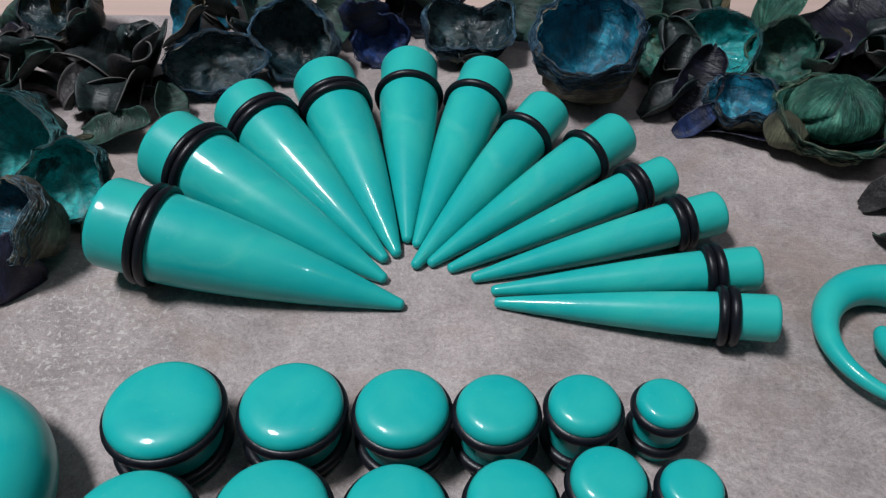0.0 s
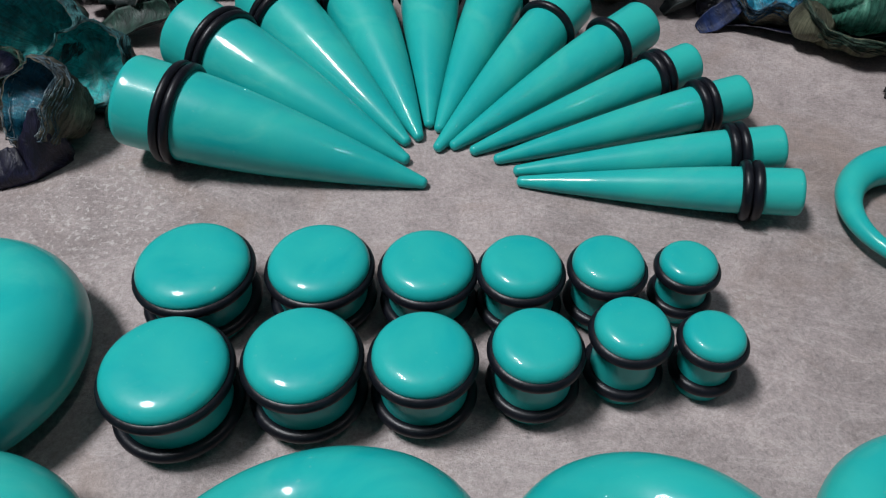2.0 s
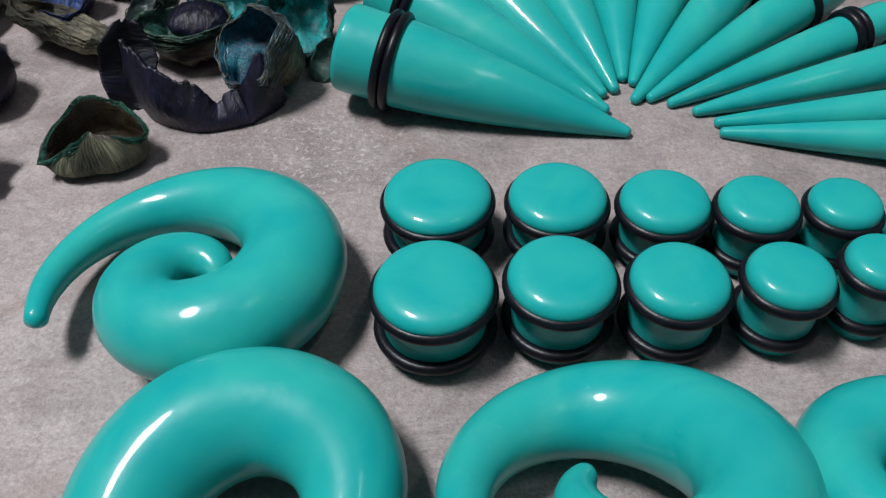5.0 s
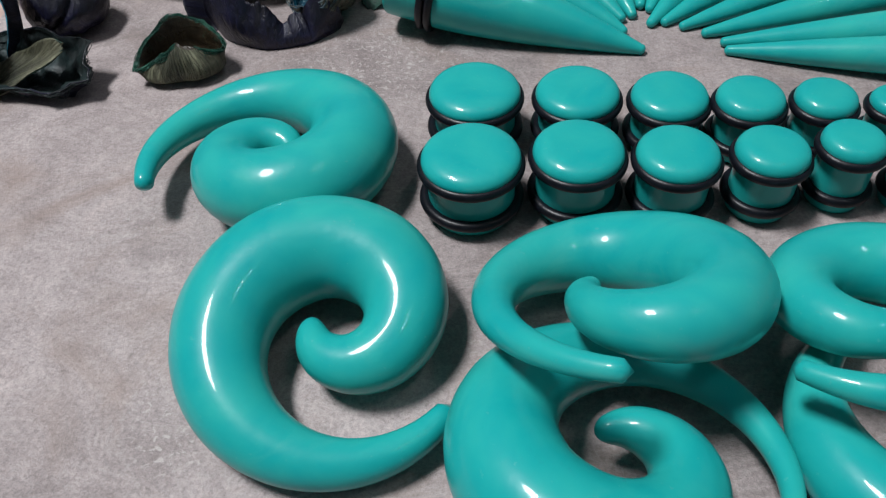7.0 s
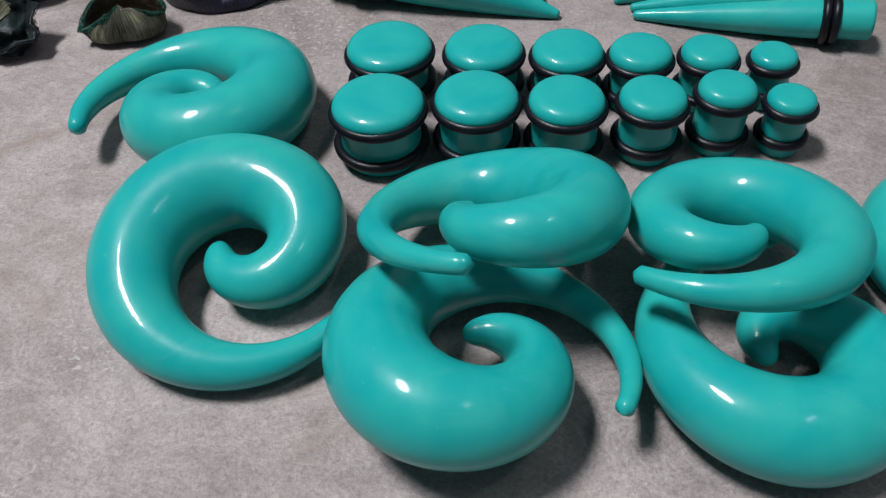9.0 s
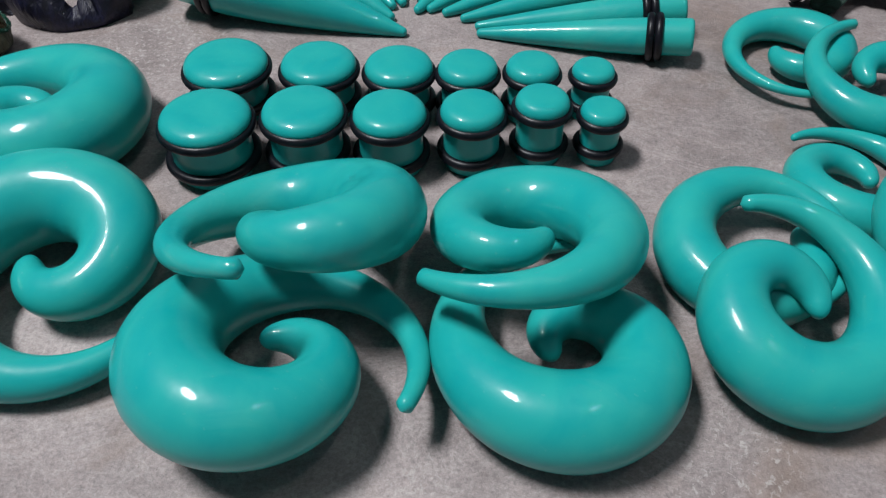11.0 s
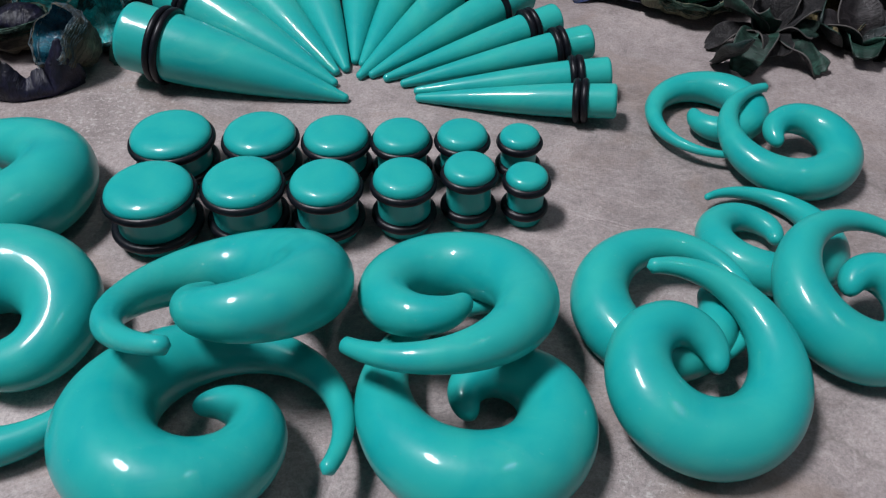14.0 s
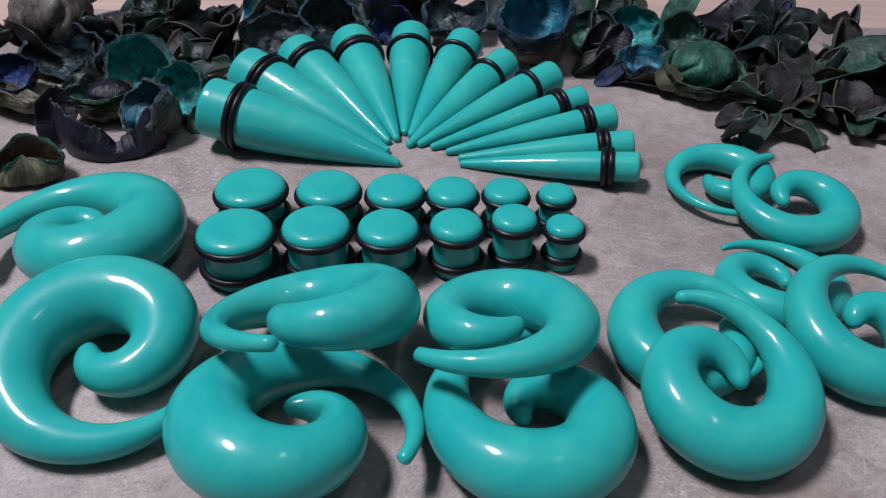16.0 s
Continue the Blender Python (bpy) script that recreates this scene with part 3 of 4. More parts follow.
def pinched_pod(x, y, outer, inner, fringe, label):
    """A three-cornered husk whose front lip is drawn in and ribbed."""
    thing = empty("nut_shell", pose(x * MM, y * MM, 0), label, "nut shell", "dried potpourri")
    rim = ((4, 12.4), (60, 9.4), (116, 8.6), (163, 9.6), (212, 12.6), (232, 6.2), (258, 3.9), (288, 3.0), (320, 4.0), (346, 6.4))
    top = ((4, 8.0), (60, 11.5), (116, 13.5), (163, 9.6), (212, 5.6), (240, 9.2), (288, 11.8), (330, 10.2))
    belly = ((4, 11.6), (60, 9.2), (116, 8.4), (212, 11.4), (280, 7.8))

    def skin(k):
        def fn(u, v):
            a = 2 * math.pi * u
            rb, rr, zr = around(a, belly), around(a, rim), around(a, top)
            zb = 0.42 * zr
            if v < 0.5:
                rad, z = rb * math.sin(v * math.pi), zb * (1 - math.cos(v * math.pi))
            else:
                w = v * 2 - 1
                rad, z = rb + (rr - rb) * w ** 1.6, zb + (zr - zb) * math.sin(w * math.pi / 2)
                front = math.exp(-(((math.degrees(a) - 285 + 180) % 360 - 180) / 42) ** 2)
                rad += 0.22 * front * math.sin(a * 52) * math.sin(w * math.pi) ** 0.5
            p = Vector((rad * math.cos(a), rad * math.sin(a), z))
            p += Vector((1, 1, 0.6)) * rough(p * 0.1, 0.5, 1.6, 3) * (0.3 + v)
            p *= 1 - k * (0.10 - 0.07 * max(0.0, v - 0.6) / 0.4)
            p *= 0.92
            return (p.x * MM, p.y * MM, (p.z + k * 0.5) * MM)
        return fn
    for name, k, mat, words in (("husk", 0, outer, ""), ("lining", 1, inner, "brown hollow with green stains")):
        bm, _ = grid(skin(k), 220 if k == 0 else 72, 26, True, False)
        part(name, bm, mat, thing, words)
    rnd = random.Random(31)
    strands = bmesh.new()
    for _ in range(210):
        a0, span, v0, lift = rnd.uniform(-0.07, 0.66), rnd.uniform(0.05, 0.16), 1.0 - 0.22 * rnd.random() ** 1.6, rnd.uniform(0, 0.06)
        fn = skin(rnd.choice((0, 0, 1)))
        thread(strands, [Vector(fn((a0 + span * q / 8) % 1.0, v0)) * (1.01 + lift * math.sin(math.pi * q / 8)) for q in range(9)], rnd.uniform(0.06, 0.15) * MM)
    tagged(part("fibre_fringe", strands, fringe, thing, "green fibres along the rim"), kind="stuff")
    return settle(thing, 0.3)


def crescent(x, y, r, mat, label):
    """A curved piece of thick husk: a low wall on an arc, higher at both ends, with a torn rim."""
    def fn(u, v):
        a = math.radians(206 + 130 * u)
        left, right = max(0.0, (0.60 - u) / 0.60), max(0.0, (u - 0.78) / 0.22)
        high = 6.6 + 13 * left ** 0.8 + 13 * right ** 0.7 + 2.6 * noise.noise(Vector((u * 9, 0.3, 4.1))) + 1.3 * noise.noise(Vector((u * 43, 1.3, 2.0)))
        high *= 1 - 0.75 * max(0.0, (u - 0.90) / 0.10) ** 2 - 0.5 * max(0.0, (0.06 - u) / 0.06) ** 2
        inset = (5.4 - 3.2 * max(left, right)) * v ** 1.6
        rad = r - inset + 0.4 * math.sin(math.pi * v) - 2.0 * (1 - v) ** 3 + 0.9 * noise.noise(Vector((u * 5, v * 2, 7)))
        return ((rad * math.cos(a)) * MM, (0.95 * rad * math.sin(a)) * MM, high * v ** 0.9 * MM)
    bm, ms = sheet_mesh(fn, 90, 22, 1.1 * MM, mat, mat, mat)
    ob = link_mesh("dried_husk", bm, ms)
    ob.matrix_world = pose(x * MM, y * MM, 0)
    return settle(tagged(ob, label, "dried husk", "dried potpourri"), 0.3)


def sheet_mesh(fn, nu, nv, thick, front, back, edge=None):
    """A thin curled sheet with real thickness; its cut edge may be paler."""
    bm = bmesh.new()
    pts = [[Vector(fn(i / nu, j / nv)) for j in range(nv + 1)] for i in range(nu + 1)]
    nor = []
    for i in range(nu + 1):
        nor.append([])
        for j in range(nv + 1):
            du = pts[min(i + 1, nu)][j] - pts[max(i - 1, 0)][j]
            dv = pts[i][min(j + 1, nv)] - pts[i][max(j - 1, 0)]
            c = du.cross(dv)
            nor[-1].append(c.normalized() if c.length > 1e-12 else Vector((0, 0, 1)))
    A = [[bm.verts.new(pts[i][j] + nor[i][j] * thick / 2) for j in range(nv + 1)] for i in range(nu + 1)]
    B = [[bm.verts.new(pts[i][j] - nor[i][j] * thick / 2) for j in range(nv + 1)] for i in range(nu + 1)]
    for i in range(nu):
        for j in range(nv):
            bm.faces.new((A[i][j], A[i + 1][j], A[i + 1][j + 1], A[i][j + 1])).material_index = 0
            bm.faces.new((B[i][j], B[i][j + 1], B[i + 1][j + 1], B[i + 1][j])).material_index = 1
    loop = [(i, 0) for i in range(nu)] + [(nu, j) for j in range(nv)] + [(i, nv) for i in range(nu, 0, -1)] + [(0, j) for j in range(nv, 0, -1)]
    for (i, j), (k, l) in zip(loop, loop[1:] + loop[:1]):
        bm.faces.new((A[i][j], A[k][l], B[k][l], B[i][j])).material_index = 2
    return bm, [front, back, edge or back]


def curl_fn(length, width, curl, wave, seed, point=0.6, frill=0.055):
    """A petal that grows along x, rolls up across y and ruffles."""
    def fn(u, v):
        w = width * (math.sin(math.pi * min(1.0, 0.12 + 0.88 * u ** 0.8)) ** point * 0.85 + 0.15) * (1 + 0.12 * noise.noise(Vector((u * 5, v * 2, seed))))
        t = (v - 0.5)
        ang = t * curl * (0.7 + 0.6 * u)
        rad = w / max(abs(curl), 0.15)
        y = rad * math.sin(ang)
        z = rad * (1 - math.cos(ang)) * (1 if curl > 0 else -1)
        x = length * u + 0.10 * length * noise.noise(Vector((v * 3, seed, u)))
        bend = wave * length * (u ** 2)
        ruffle = frill * width * math.sin(u * 9 + seed + v * 4) * (0.3 + abs(t))
        return (x * MM, (y + 0.03 * width * noise.noise(Vector((u * 4, v * 4, seed + 9)))) * MM, (z + bend + ruffle) * MM)
    return fn


def petal(x, y, z, turn, lift, roll, length, width, curl, wave, mats, label, seed=1, rise=0.0, name="dried_petal", point=0.6):
    ob_bm, ms = sheet_mesh(curl_fn(length, width, curl, wave, seed, point), 22, 18, 0.32 * MM, *mats)
    ob = link_mesh(name, ob_bm, ms)
    ob.matrix_world = pose(x * MM, y * MM, z * MM, 0, 0, turn) @ pose(0, 0, 0, 0, -lift, 0) @ pose(0, 0, 0, roll, 0, 0)
    if rise:
        ob["rise"] = rise * MM
    tagged(ob, label, "dried petal", "dried potpourri")
    return settle(ob, 0.3)


def stalked_leaf(x, y, turn, length, width, mats, label, seed):
    """A curled leaf on a short thick stalk."""
    thing = empty("dried_leaf", pose(x * MM, y * MM, 0, 0, -8, turn) @ pose(0, 0, 0, 14, 0, 0), label, "dried leaf", "dried potpourri")
    bm, ms = sheet_mesh(curl_fn(length, width, 1.9, 0.12, seed, 0.5), 24, 18, 0.32 * MM, *mats)
    part("blade", bm, ms, thing)
    stalk = lathe([(h * MM, q * MM) for h, q in ((-9.0, 0.0), (-8.8, 1.0), (-6.0, 0.75), (-2.0, 0.8), (1.5, 1.2), (3.5, 0.7), (4.0, 0.0))], 12, "x")
    part("stalk", stalk, OLIVE, thing, "pale woody stalk")
    return settle(thing, 0.3)


def arch_fn(length, width, rise0, rise1, cup, seed, frill=0.05):
    """A broad petal that leaves its base at one slope, arches over to another and is cupped across."""
    steps = 40
    line = [(0.0, 0.0)]
    for k in range(steps):
        a = math.radians(rise0 + (rise1 - rise0) * ((k + 0.5) / steps) ** 1.3)
        line.append((line[-1][0] + math.cos(a) * length / steps, line[-1][1] + math.sin(a) * length / steps))

    def fn(u, v):
        k = min(steps - 1, int(u * steps))
        w = u * steps - k
        x, z = (line[k][i] + (line[k + 1][i] - line[k][i]) * w for i in (0, 1))
        a = math.radians(rise0 + (rise1 - rise0) * u ** 1.3)
        wide = width * (0.30 + 0.70 * math.sin(math.pi * (0.08 + 0.80 * u)) ** 0.7) * (1 + 0.10 * noise.noise(Vector((u * 4, v * 2, seed))))
        t = (v - 0.5) * 2
        ang = t * cup / 2
        rad = wide / max(abs(cup), 0.2)
        y = rad * math.sin(ang)
        dip = rad * (1 - math.cos(ang)) + frill * width * math.sin(u * 7 + seed + t * 2.2) * abs(t) ** 1.5 * u
        dip += 0.05 * width * noise.noise(Vector((u * 3, v * 3, seed + 4)))
        end = 1 + 0.09 * (noise.noise(Vector((v * 4, seed, 1))) - 0.9 * t * t) * u
        return ((x * end - math.sin(a) * dip) * MM, y * MM, (z * end + math.cos(a) * dip) * MM)
    return fn


def arched_flower(x, y, petals, label, turn=0.0, rise=0.0, tilt=(0, 0), frill=0.05):
    """A dried flower of broad arching petals: (heading, length, width, slope at base, slope at tip, cup, materials) each."""
    thing = empty("dried_flower", pose(x * MM, y * MM, 0, tilt[0], tilt[1], turn), label, "dried flower", "dried potpourri")
    if rise:
        thing["rise"] = rise * MM
    for k, (heading, length, width, a0, a1, cup, mats) in enumerate(petals):
        bm, ms = sheet_mesh(arch_fn(length, width, a0, a1, cup, k * 2.3 + x, frill), 26, 20, 0.45 * MM, *mats)
        ob = part("petal", bm, ms, thing)
        ob.matrix_local = pose(0, 0, 2 * MM, 0, 0, heading) @ pose(1.5 * MM, 0, 0)
    return settle(thing)


def corolla(x, y, r, lobes, face, tilt, mats, label, seed=1, deep=0.55, wave=0.34, rise=0.0):
    """A dried trumpet flower: fused lobes whose margin ruffles deeply back and forth."""
    thing = empty("dried_flower", pose(x * MM, y * MM, 0, 0, 0, face) @ pose(0, 0, 0, 0, tilt, 0), label, "dried flower", "dried potpourri")
    if rise:
        thing["rise"] = rise * MM
    for k in range(lobes):
        span = 1.0 / lobes

        def fn(u, v, k=k):
            t = (v - 0.5) * 2
            twist = 0.30 * u ** 1.6 * math.sin(3.4 * t + 2.1 * k + seed)
            a = 2 * math.pi * (k + 0.5 + (v - 0.5) * 1.12) * span + twist
            q = Vector((math.cos(a), math.sin(a), seed * 1.7 + k))
            reach = r * (0.86 + 0.30 * noise.noise(q * 1.3)) * (1 - 0.30 * abs(t) ** 3)
            rad = reach * (0.08 + 0.92 * u ** 1.25)
            bow = 0.55 + 0.75 * (0.5 + noise.noise(Vector((k * 3.1, seed, 0.5))))
            flare = r * deep * (1.15 * u ** 0.7 - bow * u ** 2.4)
            frill = wave * r * u ** 1.6 * (math.sin(5.2 * t + k * 2.4 + seed) + 0.3 * math.sin(9.0 * t + k + 2 * seed))
            rad -= 0.25 * abs(frill) * u
            fine = 0.03 * r * noise.noise(Vector((u * 9, a * 4, seed)))
            return (rad * math.cos(a) * MM, rad * math.sin(a) * MM, (flare + frill + fine) * MM)
        bm, ms = sheet_mesh(fn, 24, 34, 0.42 * MM, *mats)
        part("petal", bm, ms, thing)
    return settle(thing)


def rosette(x, y, r, count, mats, label, seed=1, lift=35, turn=0.0, curl=2.6, rise=0.0, tilt=(0, 0), ruffle=0.055):
    """A dried flower: curled petals round a core."""
    rnd = random.Random(seed)
    thing = empty("dried_flower", pose(x * MM, y * MM, 0, tilt[0], tilt[1], turn), label, "dried flower", "dried potpourri")
    if rise:
        thing["rise"] = rise * MM
    for k in range(count):
        ring = 0 if k < count * 0.6 else 1
        bm, ms = sheet_mesh(curl_fn(r * rnd.uniform(0.85, 1.15) * (1 - 0.25 * ring), r * rnd.uniform(0.75, 1.15), curl * rnd.uniform(0.6, 1.2) * rnd.choice((1, 1, -1)), rnd.uniform(-0.1, 0.5), seed * 3 + k, 0.6, ruffle), 22, 18, 0.32 * MM, *mats)
        ob = part("petal", bm, ms, thing)
        ob.matrix_local = pose(0, 0, 0.12 * r * MM, 0, 0, 360 * k / count * (1.62 if ring else 1.66) + rnd.uniform(-15, 15)) @ pose(0.08 * r * MM, 0, 0, 0, -(lift + 28 * ring + rnd.uniform(-14, 14)), 0) @ pose(0, 0, 0, rnd.uniform(-35, 35), 0, 0)
    return settle(thing)


def pod(x, y, r, mat, label, seed=1, creases=2, squash=0.85, ribs=0.0, rise=0.0, turn=0.0):
    """A whole dry pod: a lumpy ball with deep creases."""
    def fn(u, v):
        a, lat = 2 * math.pi * u, math.pi * (v - 0.5)
        d = Vector((math.cos(lat) * math.cos(a) * 1.12, math.cos(lat) * math.sin(a), math.sin(lat) * squash))
        g = 1 + rough(d, 0.08, 1.4, seed) + rough(d, 0.02, 8, seed)
        for c in range(creases):
            off = (a - 2 * math.pi * c / creases - 0.5 * math.sin(lat * 2) - seed + math.pi) % (2 * math.pi) - math.pi
            g -= 0.20 * math.exp(-(off / 0.09) ** 2) * math.cos(lat)
        g += ribs * math.cos(a * 19 + 3 * rough(d, 1, 2, seed)) * math.cos(lat)
        return tuple(d * (g * r * MM))
    bm, _ = grid(fn, 64, 30, True, False)
    bmesh.ops.remove_doubles(bm, verts=bm.verts[:], dist=1e-6)
    ob = link_mesh("dried_pod", bm, mat)
    ob.matrix_world = pose(x * MM, y * MM, 0, 0, 0, turn)
    if rise:
        ob["rise"] = rise * MM
    return settle(tagged(ob, label, "dried pod", "dried potpourri"))


BK = (DARK, DARK, DARK)
DK, LF, NV, GY = (PLUM, DARK, EDGE), (LEAF, DARK, LEAF), (NAVY, NAVY, NAVY), (GREY, LEAF, EDGE)
GD, GN = (GOLD, DARK, EDGE), (GREEN, LEAF, GREEN)
BROWN_TEAL = "broken brown nut shell with a teal-dyed hollow, on the stone sheet"
BROWN_BLUE = "broken brown nut shell with a blue-dyed hollow, on the stone sheet"
GREEN_CUP = "green-dyed fibrous nut shell with a ragged rim"

# left of the fan
pinched_pod(-125, 110, OLIVE, RUST, GREEN, "small olive three-cornered nut husk with a ribbed pinched lip")
crescent(-107, 140.5, 21.3, NAVY, "dark navy crescent of dried husk with a torn rim")
petal(-126, 129, 0, 92, 52, 30, 20, 14, 1.0, 0.2, NV, "upright wing of dark navy dried husk", 41)
shell(-95.5, 139.0, 13.2, 218, 46, HUSK, DEEP, BROWN_BLUE, 1.0, 0.3, 7, jag=0.3, hairs=15, pale=True)
shell(-117, 153, 13.4, 90, 8, HUSK, SEA, "wide brown nut shell with green fibres round its rim", 1.1, 0.05, 9, jag=0.12, hairs=50)
pod(-114, 154, 7.0, NAVY, "dark seed lying in a nut shell", 11, 0, 0.62, rise=6)
shell(-89, 155, 12.2, 280, 48, HUSK_GREEN, TEAL, BROWN_TEAL, 1.0, 0.25, 11, hairs=40)
shell(-107, 166, 16.5, 268, 40, HUSK_GREEN, TEAL, BROWN_TEAL, 1.0, 0.3, 12, rise=0, hairs=44)
petal(-83, 143, 0, 60, 28, 20, 11, 9, 2.2, 0.3, (LEAF, DARK, LEAF), "small dark green dried leaf beside a taper", 4)
shell(-152, 158, 12.5, 60, 25, OLIVE, HUSK, "long olive-brown split pod lying open", 1.9, -0.1, 14, flat=0.75)
shell(-164, 103, 12.5, 255, 20, NAVY, DARK, "dark folded husk with a faded edge", 2.0, -0.25, 16, flat=0.9)
petal(-176, 99, 0, 8, 20, 20, 28, 12, 1.5, 0.1, (OLIVE, LEAF, OLIVE), "narrow olive strip of dried leaf", 65)
petal(-174, 112, 0, 40, 45, -20, 20, 16, 1.6, 0.5, (BLUE, NAVY, BLUE), "crumpled bright blue dried petal", 6)
petal(-178, 104, 0, 10, 40, 10, 16, 14, 1.8, 0.5, (BLUE, NAVY, BLUE), "crumpled bright blue dried petal", 61)
pod(-165, 130, 10.5, NAVY, "dark navy dried pod on the stone sheet", 5)
PG, TP = (DARK, PLUM, EDGE), (LEAF, PLUM, EDGE)
arched_flower(-91, 209, (
    (262, 25, 19, 84, -60, 2.3, PG), (222, 24, 16, 70, -56, 2.7, DK), (318, 22, 20, 74, 34, -3.8, DK), (165, 26, 20, 84, -30, 2.2, PG),
    (20, 23, 17, 72, 50, -3.2, DK), (75, 24, 20, 80, 0, 1.8, PG), (240, 15, 13, 46, -44, 4.2, DK), (345, 16, 12, 36, -24, 3.4, DK), (190, 24, 10, 26, -24, 2.6, TP), (284, 16, 13, 60, -40, 3.0, PG)),
    "dark plum dried flower with broad arching petals and pale rims")
arched_flower(-128, 209, (
    (250, 19, 13, 60, -40, 4.0, PG), (300, 20, 14, 74, -40, 3.0, PG), (190, 21, 13, 50, -34, 3.6, DK), (130, 20, 16, 72, 0, 2.2, DK), (50, 20, 15, 76, 30, -3.4, PG), (345, 18, 12, 45, -34, 4.0, TP)),
    "dark dried flower with rolled drooping petals")
stalked_leaf(-99, 185, 4, 21, 13, LF, "dark green dried leaf with a pale stalk", 8)
petal(-74, 190, 0, 120, 20, 25, 15, 12, 2.0, 0.3, LF, "green dried leaf behind a taper", 9)
shell(-66, 213, 11.0, 288, 42, HUSK, DIM, "long brown nut shell with a faded blue hollow", 1.65, 0.0, 23, hairs=44, jag=0.14)
shell(-44, 224, 15.0, 265, 50, HUSK_GREEN, DIM, "dark nut shell with a faded blue hollow", 1.0, 0.25, 24, hairs=40)
petal(-84, 240, 0, 60, 50, 10, 16, 14, 1.8, 0.4, (BLUE, ROYAL, BLUE), "crumpled bright blue dried petal", 10)
petal(-70, 252, 0, 100, 45, 10, 18, 16, 1.8, 0.4, (BLUE, NAVY, BLUE), "crumpled bright blue dried petal", 62)
shell(-124, 244, 16, 240, 40, HUSK, DIM, BROWN_BLUE, 1.1, 0.1, 26)
pod(-157, 208, 14.8, BROWN_SKIN, "round brown dry pod with a deep crease", 2, 2, 0.95, rise=3)
shell(-146, 188, 14, 268, 38, HUSK_GREEN, DIM, "dark nut shell with a faded blue hollow", 1.5, 0.0, 28)
shell(-160, 172, 10, 270, 35, NAVY, ROYAL, "deep blue dyed shell fragment", 1.2, 0.0, 29)
petal(-136, 212, 0, 260, 45, 0, 26, 20, 4.2, 0.1, (GREY, DARK, EDGE), "rolled grey-green dried petal", 12)
petal(-118, 222, 0, 250, 40, 0, 26, 20, 4.4, 0.1, DK, "rolled dark dried petal", 13)
petal(-94, 226, 0, 290, 38, 0, 24, 20, 4.4, 0.2, DK, "rolled dark dried petal", 14)
shell(-133, 166, 11, 200, 40, HUSK_GREEN, DARK, GREEN_CUP, 1.2, 0.0, 31)
petal(-188, 194, 0, 0, 25, 0, 28, 24, 2.0, 0.2, DK, "broad dark green dried leaf", 15)
shell(-184, 150, 13, 80, 25, OLIVE, HUSK, "olive-brown split pod lying open", 1.7, -0.1, 33, flat=0.8)

# behind the fan
petal(-24, 238, 0, 262, 60, 0, 22, 20, 1.8, 0.1, (ROYAL, ROYAL, ROYAL), "upright deep blue dried petal", 16)
shell(-19, 229, 10.5, 262, 62, ROYAL, ROYAL, "deep royal blue dyed shell fragment", 1.0, 0.0, 35, hairs=6, jag=0.5)
petal(-45, 256, 6, 15, 18, 0, 32, 18, 1.5, 0.1, GN, "green dried leaf over the shells", 17, rise=13)
shell(9, 233, 15.0, 280, 24, HUSK_GREEN, DIM, "dark fibrous nut shell with a ragged rim", 1.15, -0.05, 36, jag=0.5, hairs=40)
petal(-8, 246, 0, 75, 40, 10, 22, 22, 1.0, 0.2, NV, "broad navy dried flake behind the tapers", 72)
petal(18, 222, 0, 215, 24, 20, 17, 13, 2.4, 0.2, BK, "dark curled dried leaf under a ragged shell", 73)
petal(-36, 238, 0, 60, 34, 0, 22, 20, 1.6, 0.3, LF, "green dried leaf between two shells", 74, rise=3)
petal(24, 240, 0, 60, 30, 0, 24, 20, 1.8, 0.2, LF, "ragged green dried leaf behind a shell", 75, rise=3)
petal(-26, 250, 0, 10, 20, 0, 26, 18, 1.4, 0.2, GN, "green fibrous dried leaf over the shells", 76, rise=10)
shell(-6, 254, 12, 250, 45, NAVY, BLUE, "dark blue dyed shell fragment", 1.0, 0.0, 37)
shell(42, 210, 19.8, 258, 23, HUSK, BLUE, "large brown nut shell with a glossy blue hollow", 1.0, 0.42, 38, jag=0.25, hairs=56)
shell(66, 224, 13, 240, 40, OLIVE, SEA, "olive nut shell with a green-dyed hollow", 1.1, 0.0, 39, hairs=30)
petal(64, 206, 0, 60, 30, 20, 22, 20, 3.4, 0.2, BK, "dark curled dried leaf", 18)
petal(76, 212, 0, 110, 28, -10, 24, 20, 3.2, 0.2, BK, "dark curled dried leaf", 19)
petal(58, 200, 0, 10, 22, -10, 18, 15, 2.6, 0.2, BK, "dark curled dried leaf", 63)
shell(84, 224, 13, 265, 46, HUSK_GREEN, TEAL, BROWN_TEAL, 1.2, 0.0, 41, hairs=30)
petal(60, 242, 0, 60, 40, 0, 24, 20, 1.6, 0.3, LF, "ragged green dried leaf", 20)
petal(82, 246, 0, 90, 45, 0, 20, 22, 1.3, 0.2, LF, "ragged green dried leaf", 21)
shell(104, 222, 12.5, 250, 46, HUSK_GREEN, SEA, GREEN_CUP, 1.0, 0.1, 42, hairs=40)
petal(104, 242, 0, 40, 30, 0, 34, 20, 2.2, 0.2, GN, "long green dried leaf", 22, rise=5)
petal(112, 232, 0, 5, 14, 0, 42, 36, 0.9, 0.15, NV, "broad navy dried leaf", 23, rise=5)
petal(124, 220, 0, 10, 18, 0, 38, 30, 1.2, 0.2, NV, "broad navy dried leaf", 24)

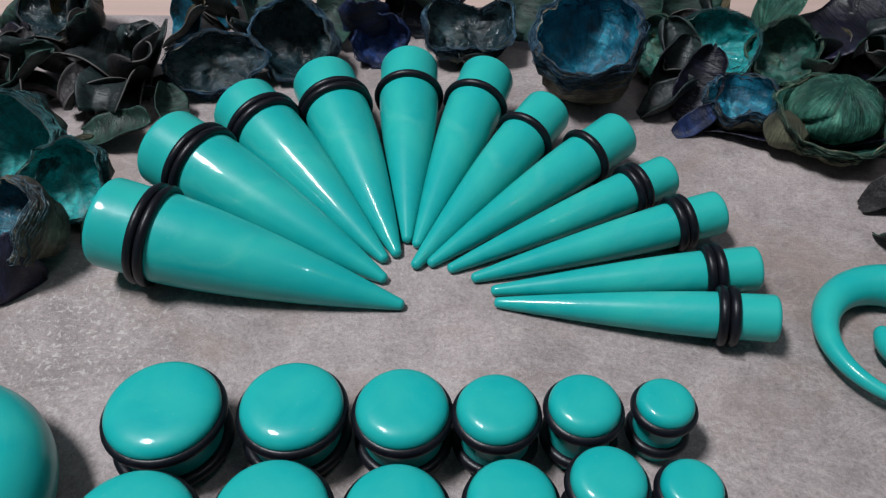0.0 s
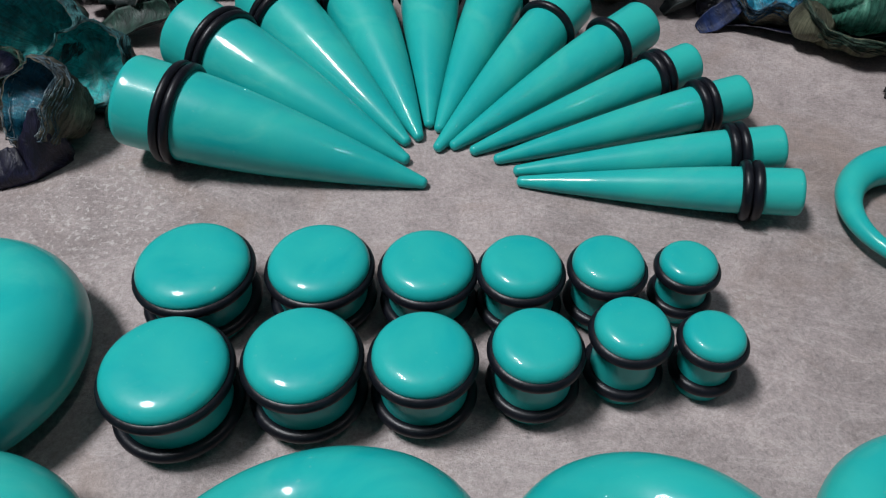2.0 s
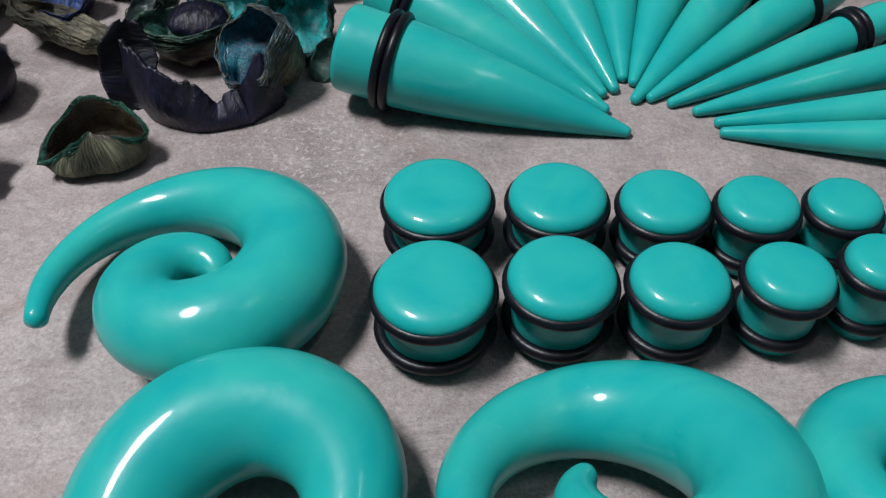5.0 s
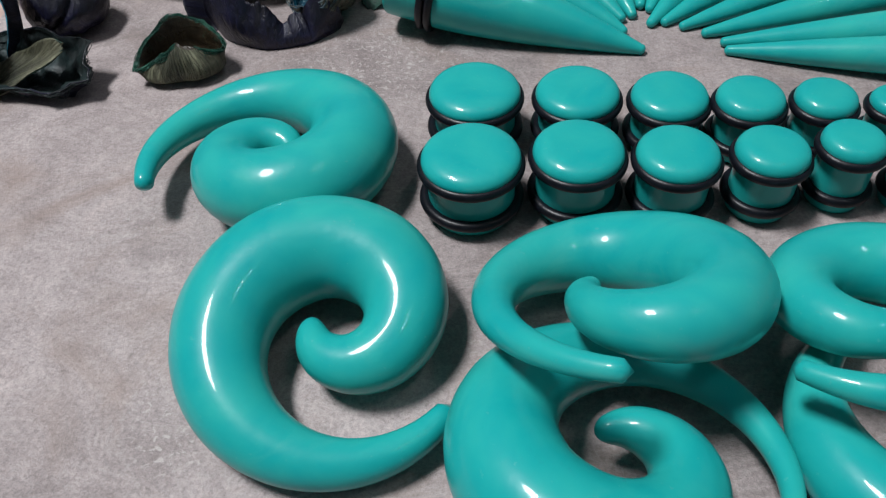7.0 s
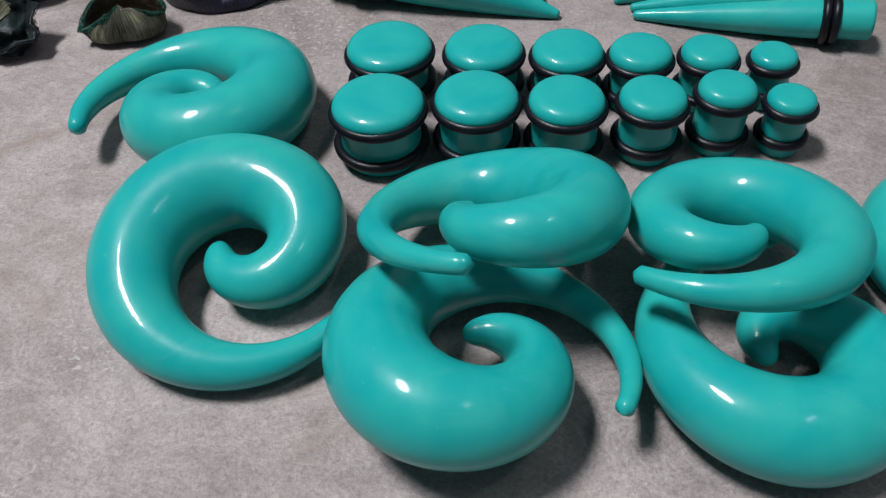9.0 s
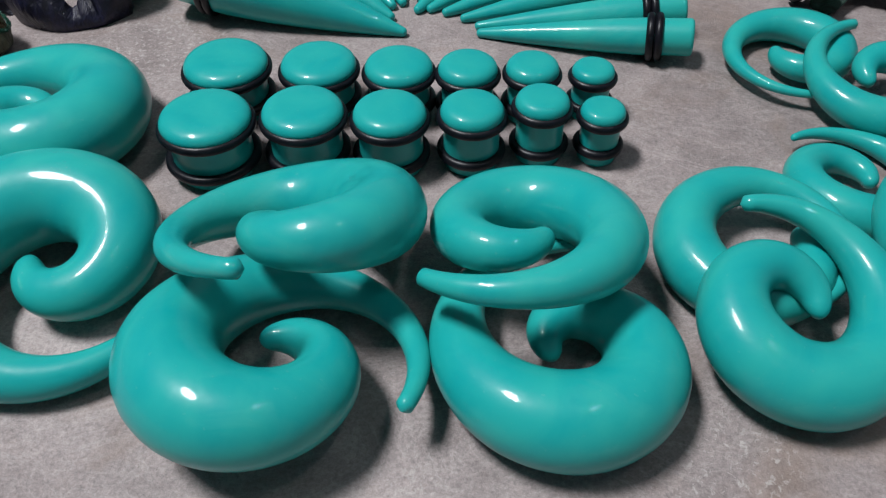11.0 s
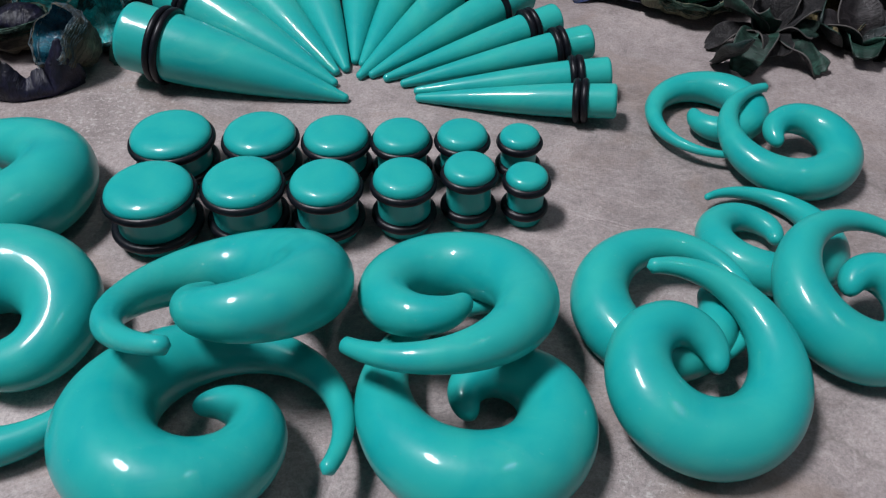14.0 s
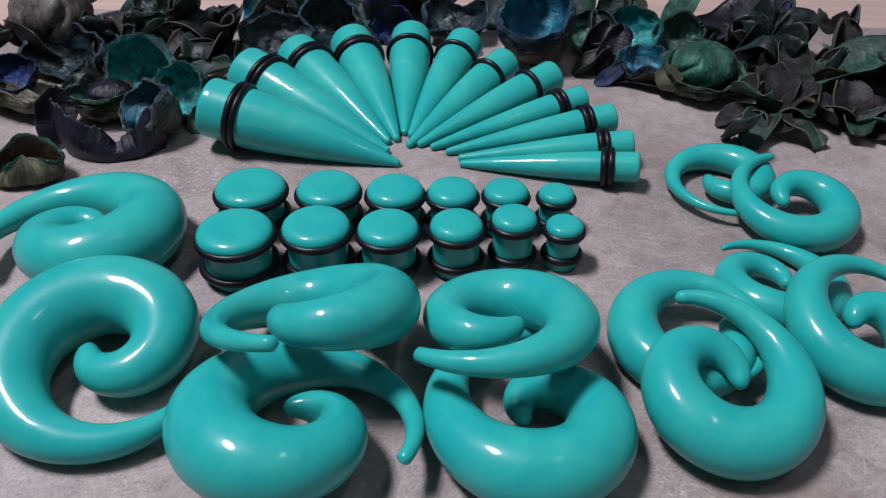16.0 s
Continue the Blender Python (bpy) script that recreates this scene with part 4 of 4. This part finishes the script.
# right of the fan
petal(72, 199, 0, 346, 5, 0, 60, 24, 0.7, 0.02, NV, "long dark navy dried husk strip on the stone sheet", 25)
petal(66, 191, 0, 20, 24, 35, 13, 7, 0.9, 0.3, (ROYAL, NAVY, NAVY), "small bright blue dried petal before a navy strip", 64)
petal(70, 198, 0, 60, 42, 15, 22, 15, 1.8, 0.2, (NAVY, BLUE, NAVY), "upright navy dried petal", 26)
shell(84, 195, 10.8, 240, 12, HUSK, BLUE, BROWN_BLUE, 1.15, 0.22, 43, rise=1, hairs=36, jag=0.4)
pod(93.0, 183.0, 5.6, OLIVE, "small olive-yellow dried pod", 7, 1, 0.9, rise=3)
pod(105, 185, 10.8, GREEN, "green pumpkin-shaped dried pod with ridges", 8, 3, 0.76, 0.02, rise=5)
shell(105, 184, 17.2, 262, 14, OLIVE, SEA, "olive fibrous shell holding a green pod", 1.10, 0.16, 44, flat=0.80, hairs=40, jag=0.14)
GR, TG = (GREY, LEAF, EDGE), (LEAF, GREY, EDGE)
arched_flower(125, 161, (
    (160, 16, 15, 58, -16, 2.8, GR), (98, 17, 18, 76, 44, 1.9, GR), (205, 11, 13, 70, 36, 2.9, GR), (18, 19, 14, 46, 8, 0.9, GR), (236, 22, 13, 22, -66, -1.7, GR),
    (304, 22, 12, 8, -34, 1.9, TG), (60, 17, 16, 64, 24, 2.0, GR), (338, 14, 11, 34, -20, -1.6, GR), (268, 13, 12, 30, -50, 1.4, GR), (185, 19, 9, 10, -50, -2.0, TG)),
    "ruffled dark grey dried flower with pale rims and teal backs", frill=0.17)
petal(108, 150, 0, 280, 34, 10, 24, 13, 2.0, 0.2, LF, "narrow green dried leaf", 28)
shell(149, 170, 11.5, 260, 36, DARK, GOLD, "golden-brown lined dark shell", 1.2, 0.0, 53, hairs=8)
arched_flower(155, 160, ((255, 15, 14, 60, -30, 2.4, LF), (320, 15, 13, 60, -10, -2.4, LF), (180, 17, 14, 70, 0, 2.0, DK), (90, 18, 16, 72, 20, 1.6, DK), (20, 17, 14, 60, -10, 2.0, DK)),
    "small dark dried flower with curled petals")
petal(160, 158, 0, 350, 20, 0, 40, 34, 1.2, 0.2, DK, "broad dark green dried leaf", 29)
petal(140, 184, 0, 0, 14, 0, 42, 26, 1.2, 0.2, LF, "broad green dried leaf", 30, rise=6)
corolla(138, 212, 20, 5, 262, 24, (DARK, LEAF, LEAF), "large green dried flower with broad twisted petals", 9, 0.8, 0.30, rise=6)
petal(164, 200, 0, 95, 72, 0, 25, 22, 3.2, 0.0, (GREY, HUSK, GREY), "upright rolled grey-brown dried petal", 31)
rosette(184, 186, 22, 8, DK, "dark dried flower with broad petals", 57, 30, 0, 2.4)

# dark scraps that fill the heap
rnd = random.Random(77)
KINDS = ((DK, "rolled dark dried petal in the heap"), (DK, "curled dark dried petal in the heap"), (LF, "curled green dried leaf in the heap"), (NV, "curled navy dried petal in the heap"), (GD, "curled brown dried petal in the heap"), (GY, "curled grey dried petal in the heap"))
BANDS = ((-185, -100, 222, 256, 12), (-180, -125, 178, 215, 7), (-95, -30, 232, 258, 8), (-30, 60, 240, 258, 8), (60, 130, 222, 256, 9), (130, 198, 196, 240, 9), (140, 196, 160, 190, 5))
for x0, x1, y0, y1, count in BANDS:
    for k in range(count):
        mats, words = KINDS[rnd.randrange(len(KINDS))]
        petal(rnd.uniform(x0, x1), rnd.uniform(y0, y1), 0, rnd.uniform(0, 360), rnd.uniform(8, 45), rnd.uniform(-40, 40), rnd.uniform(14, 24), rnd.uniform(12, 20), rnd.uniform(1.6, 4.6), rnd.uniform(0, 0.4), mats, words, rnd.uniform(70, 200), rise=rnd.choice((0, 0, 3, 6)))
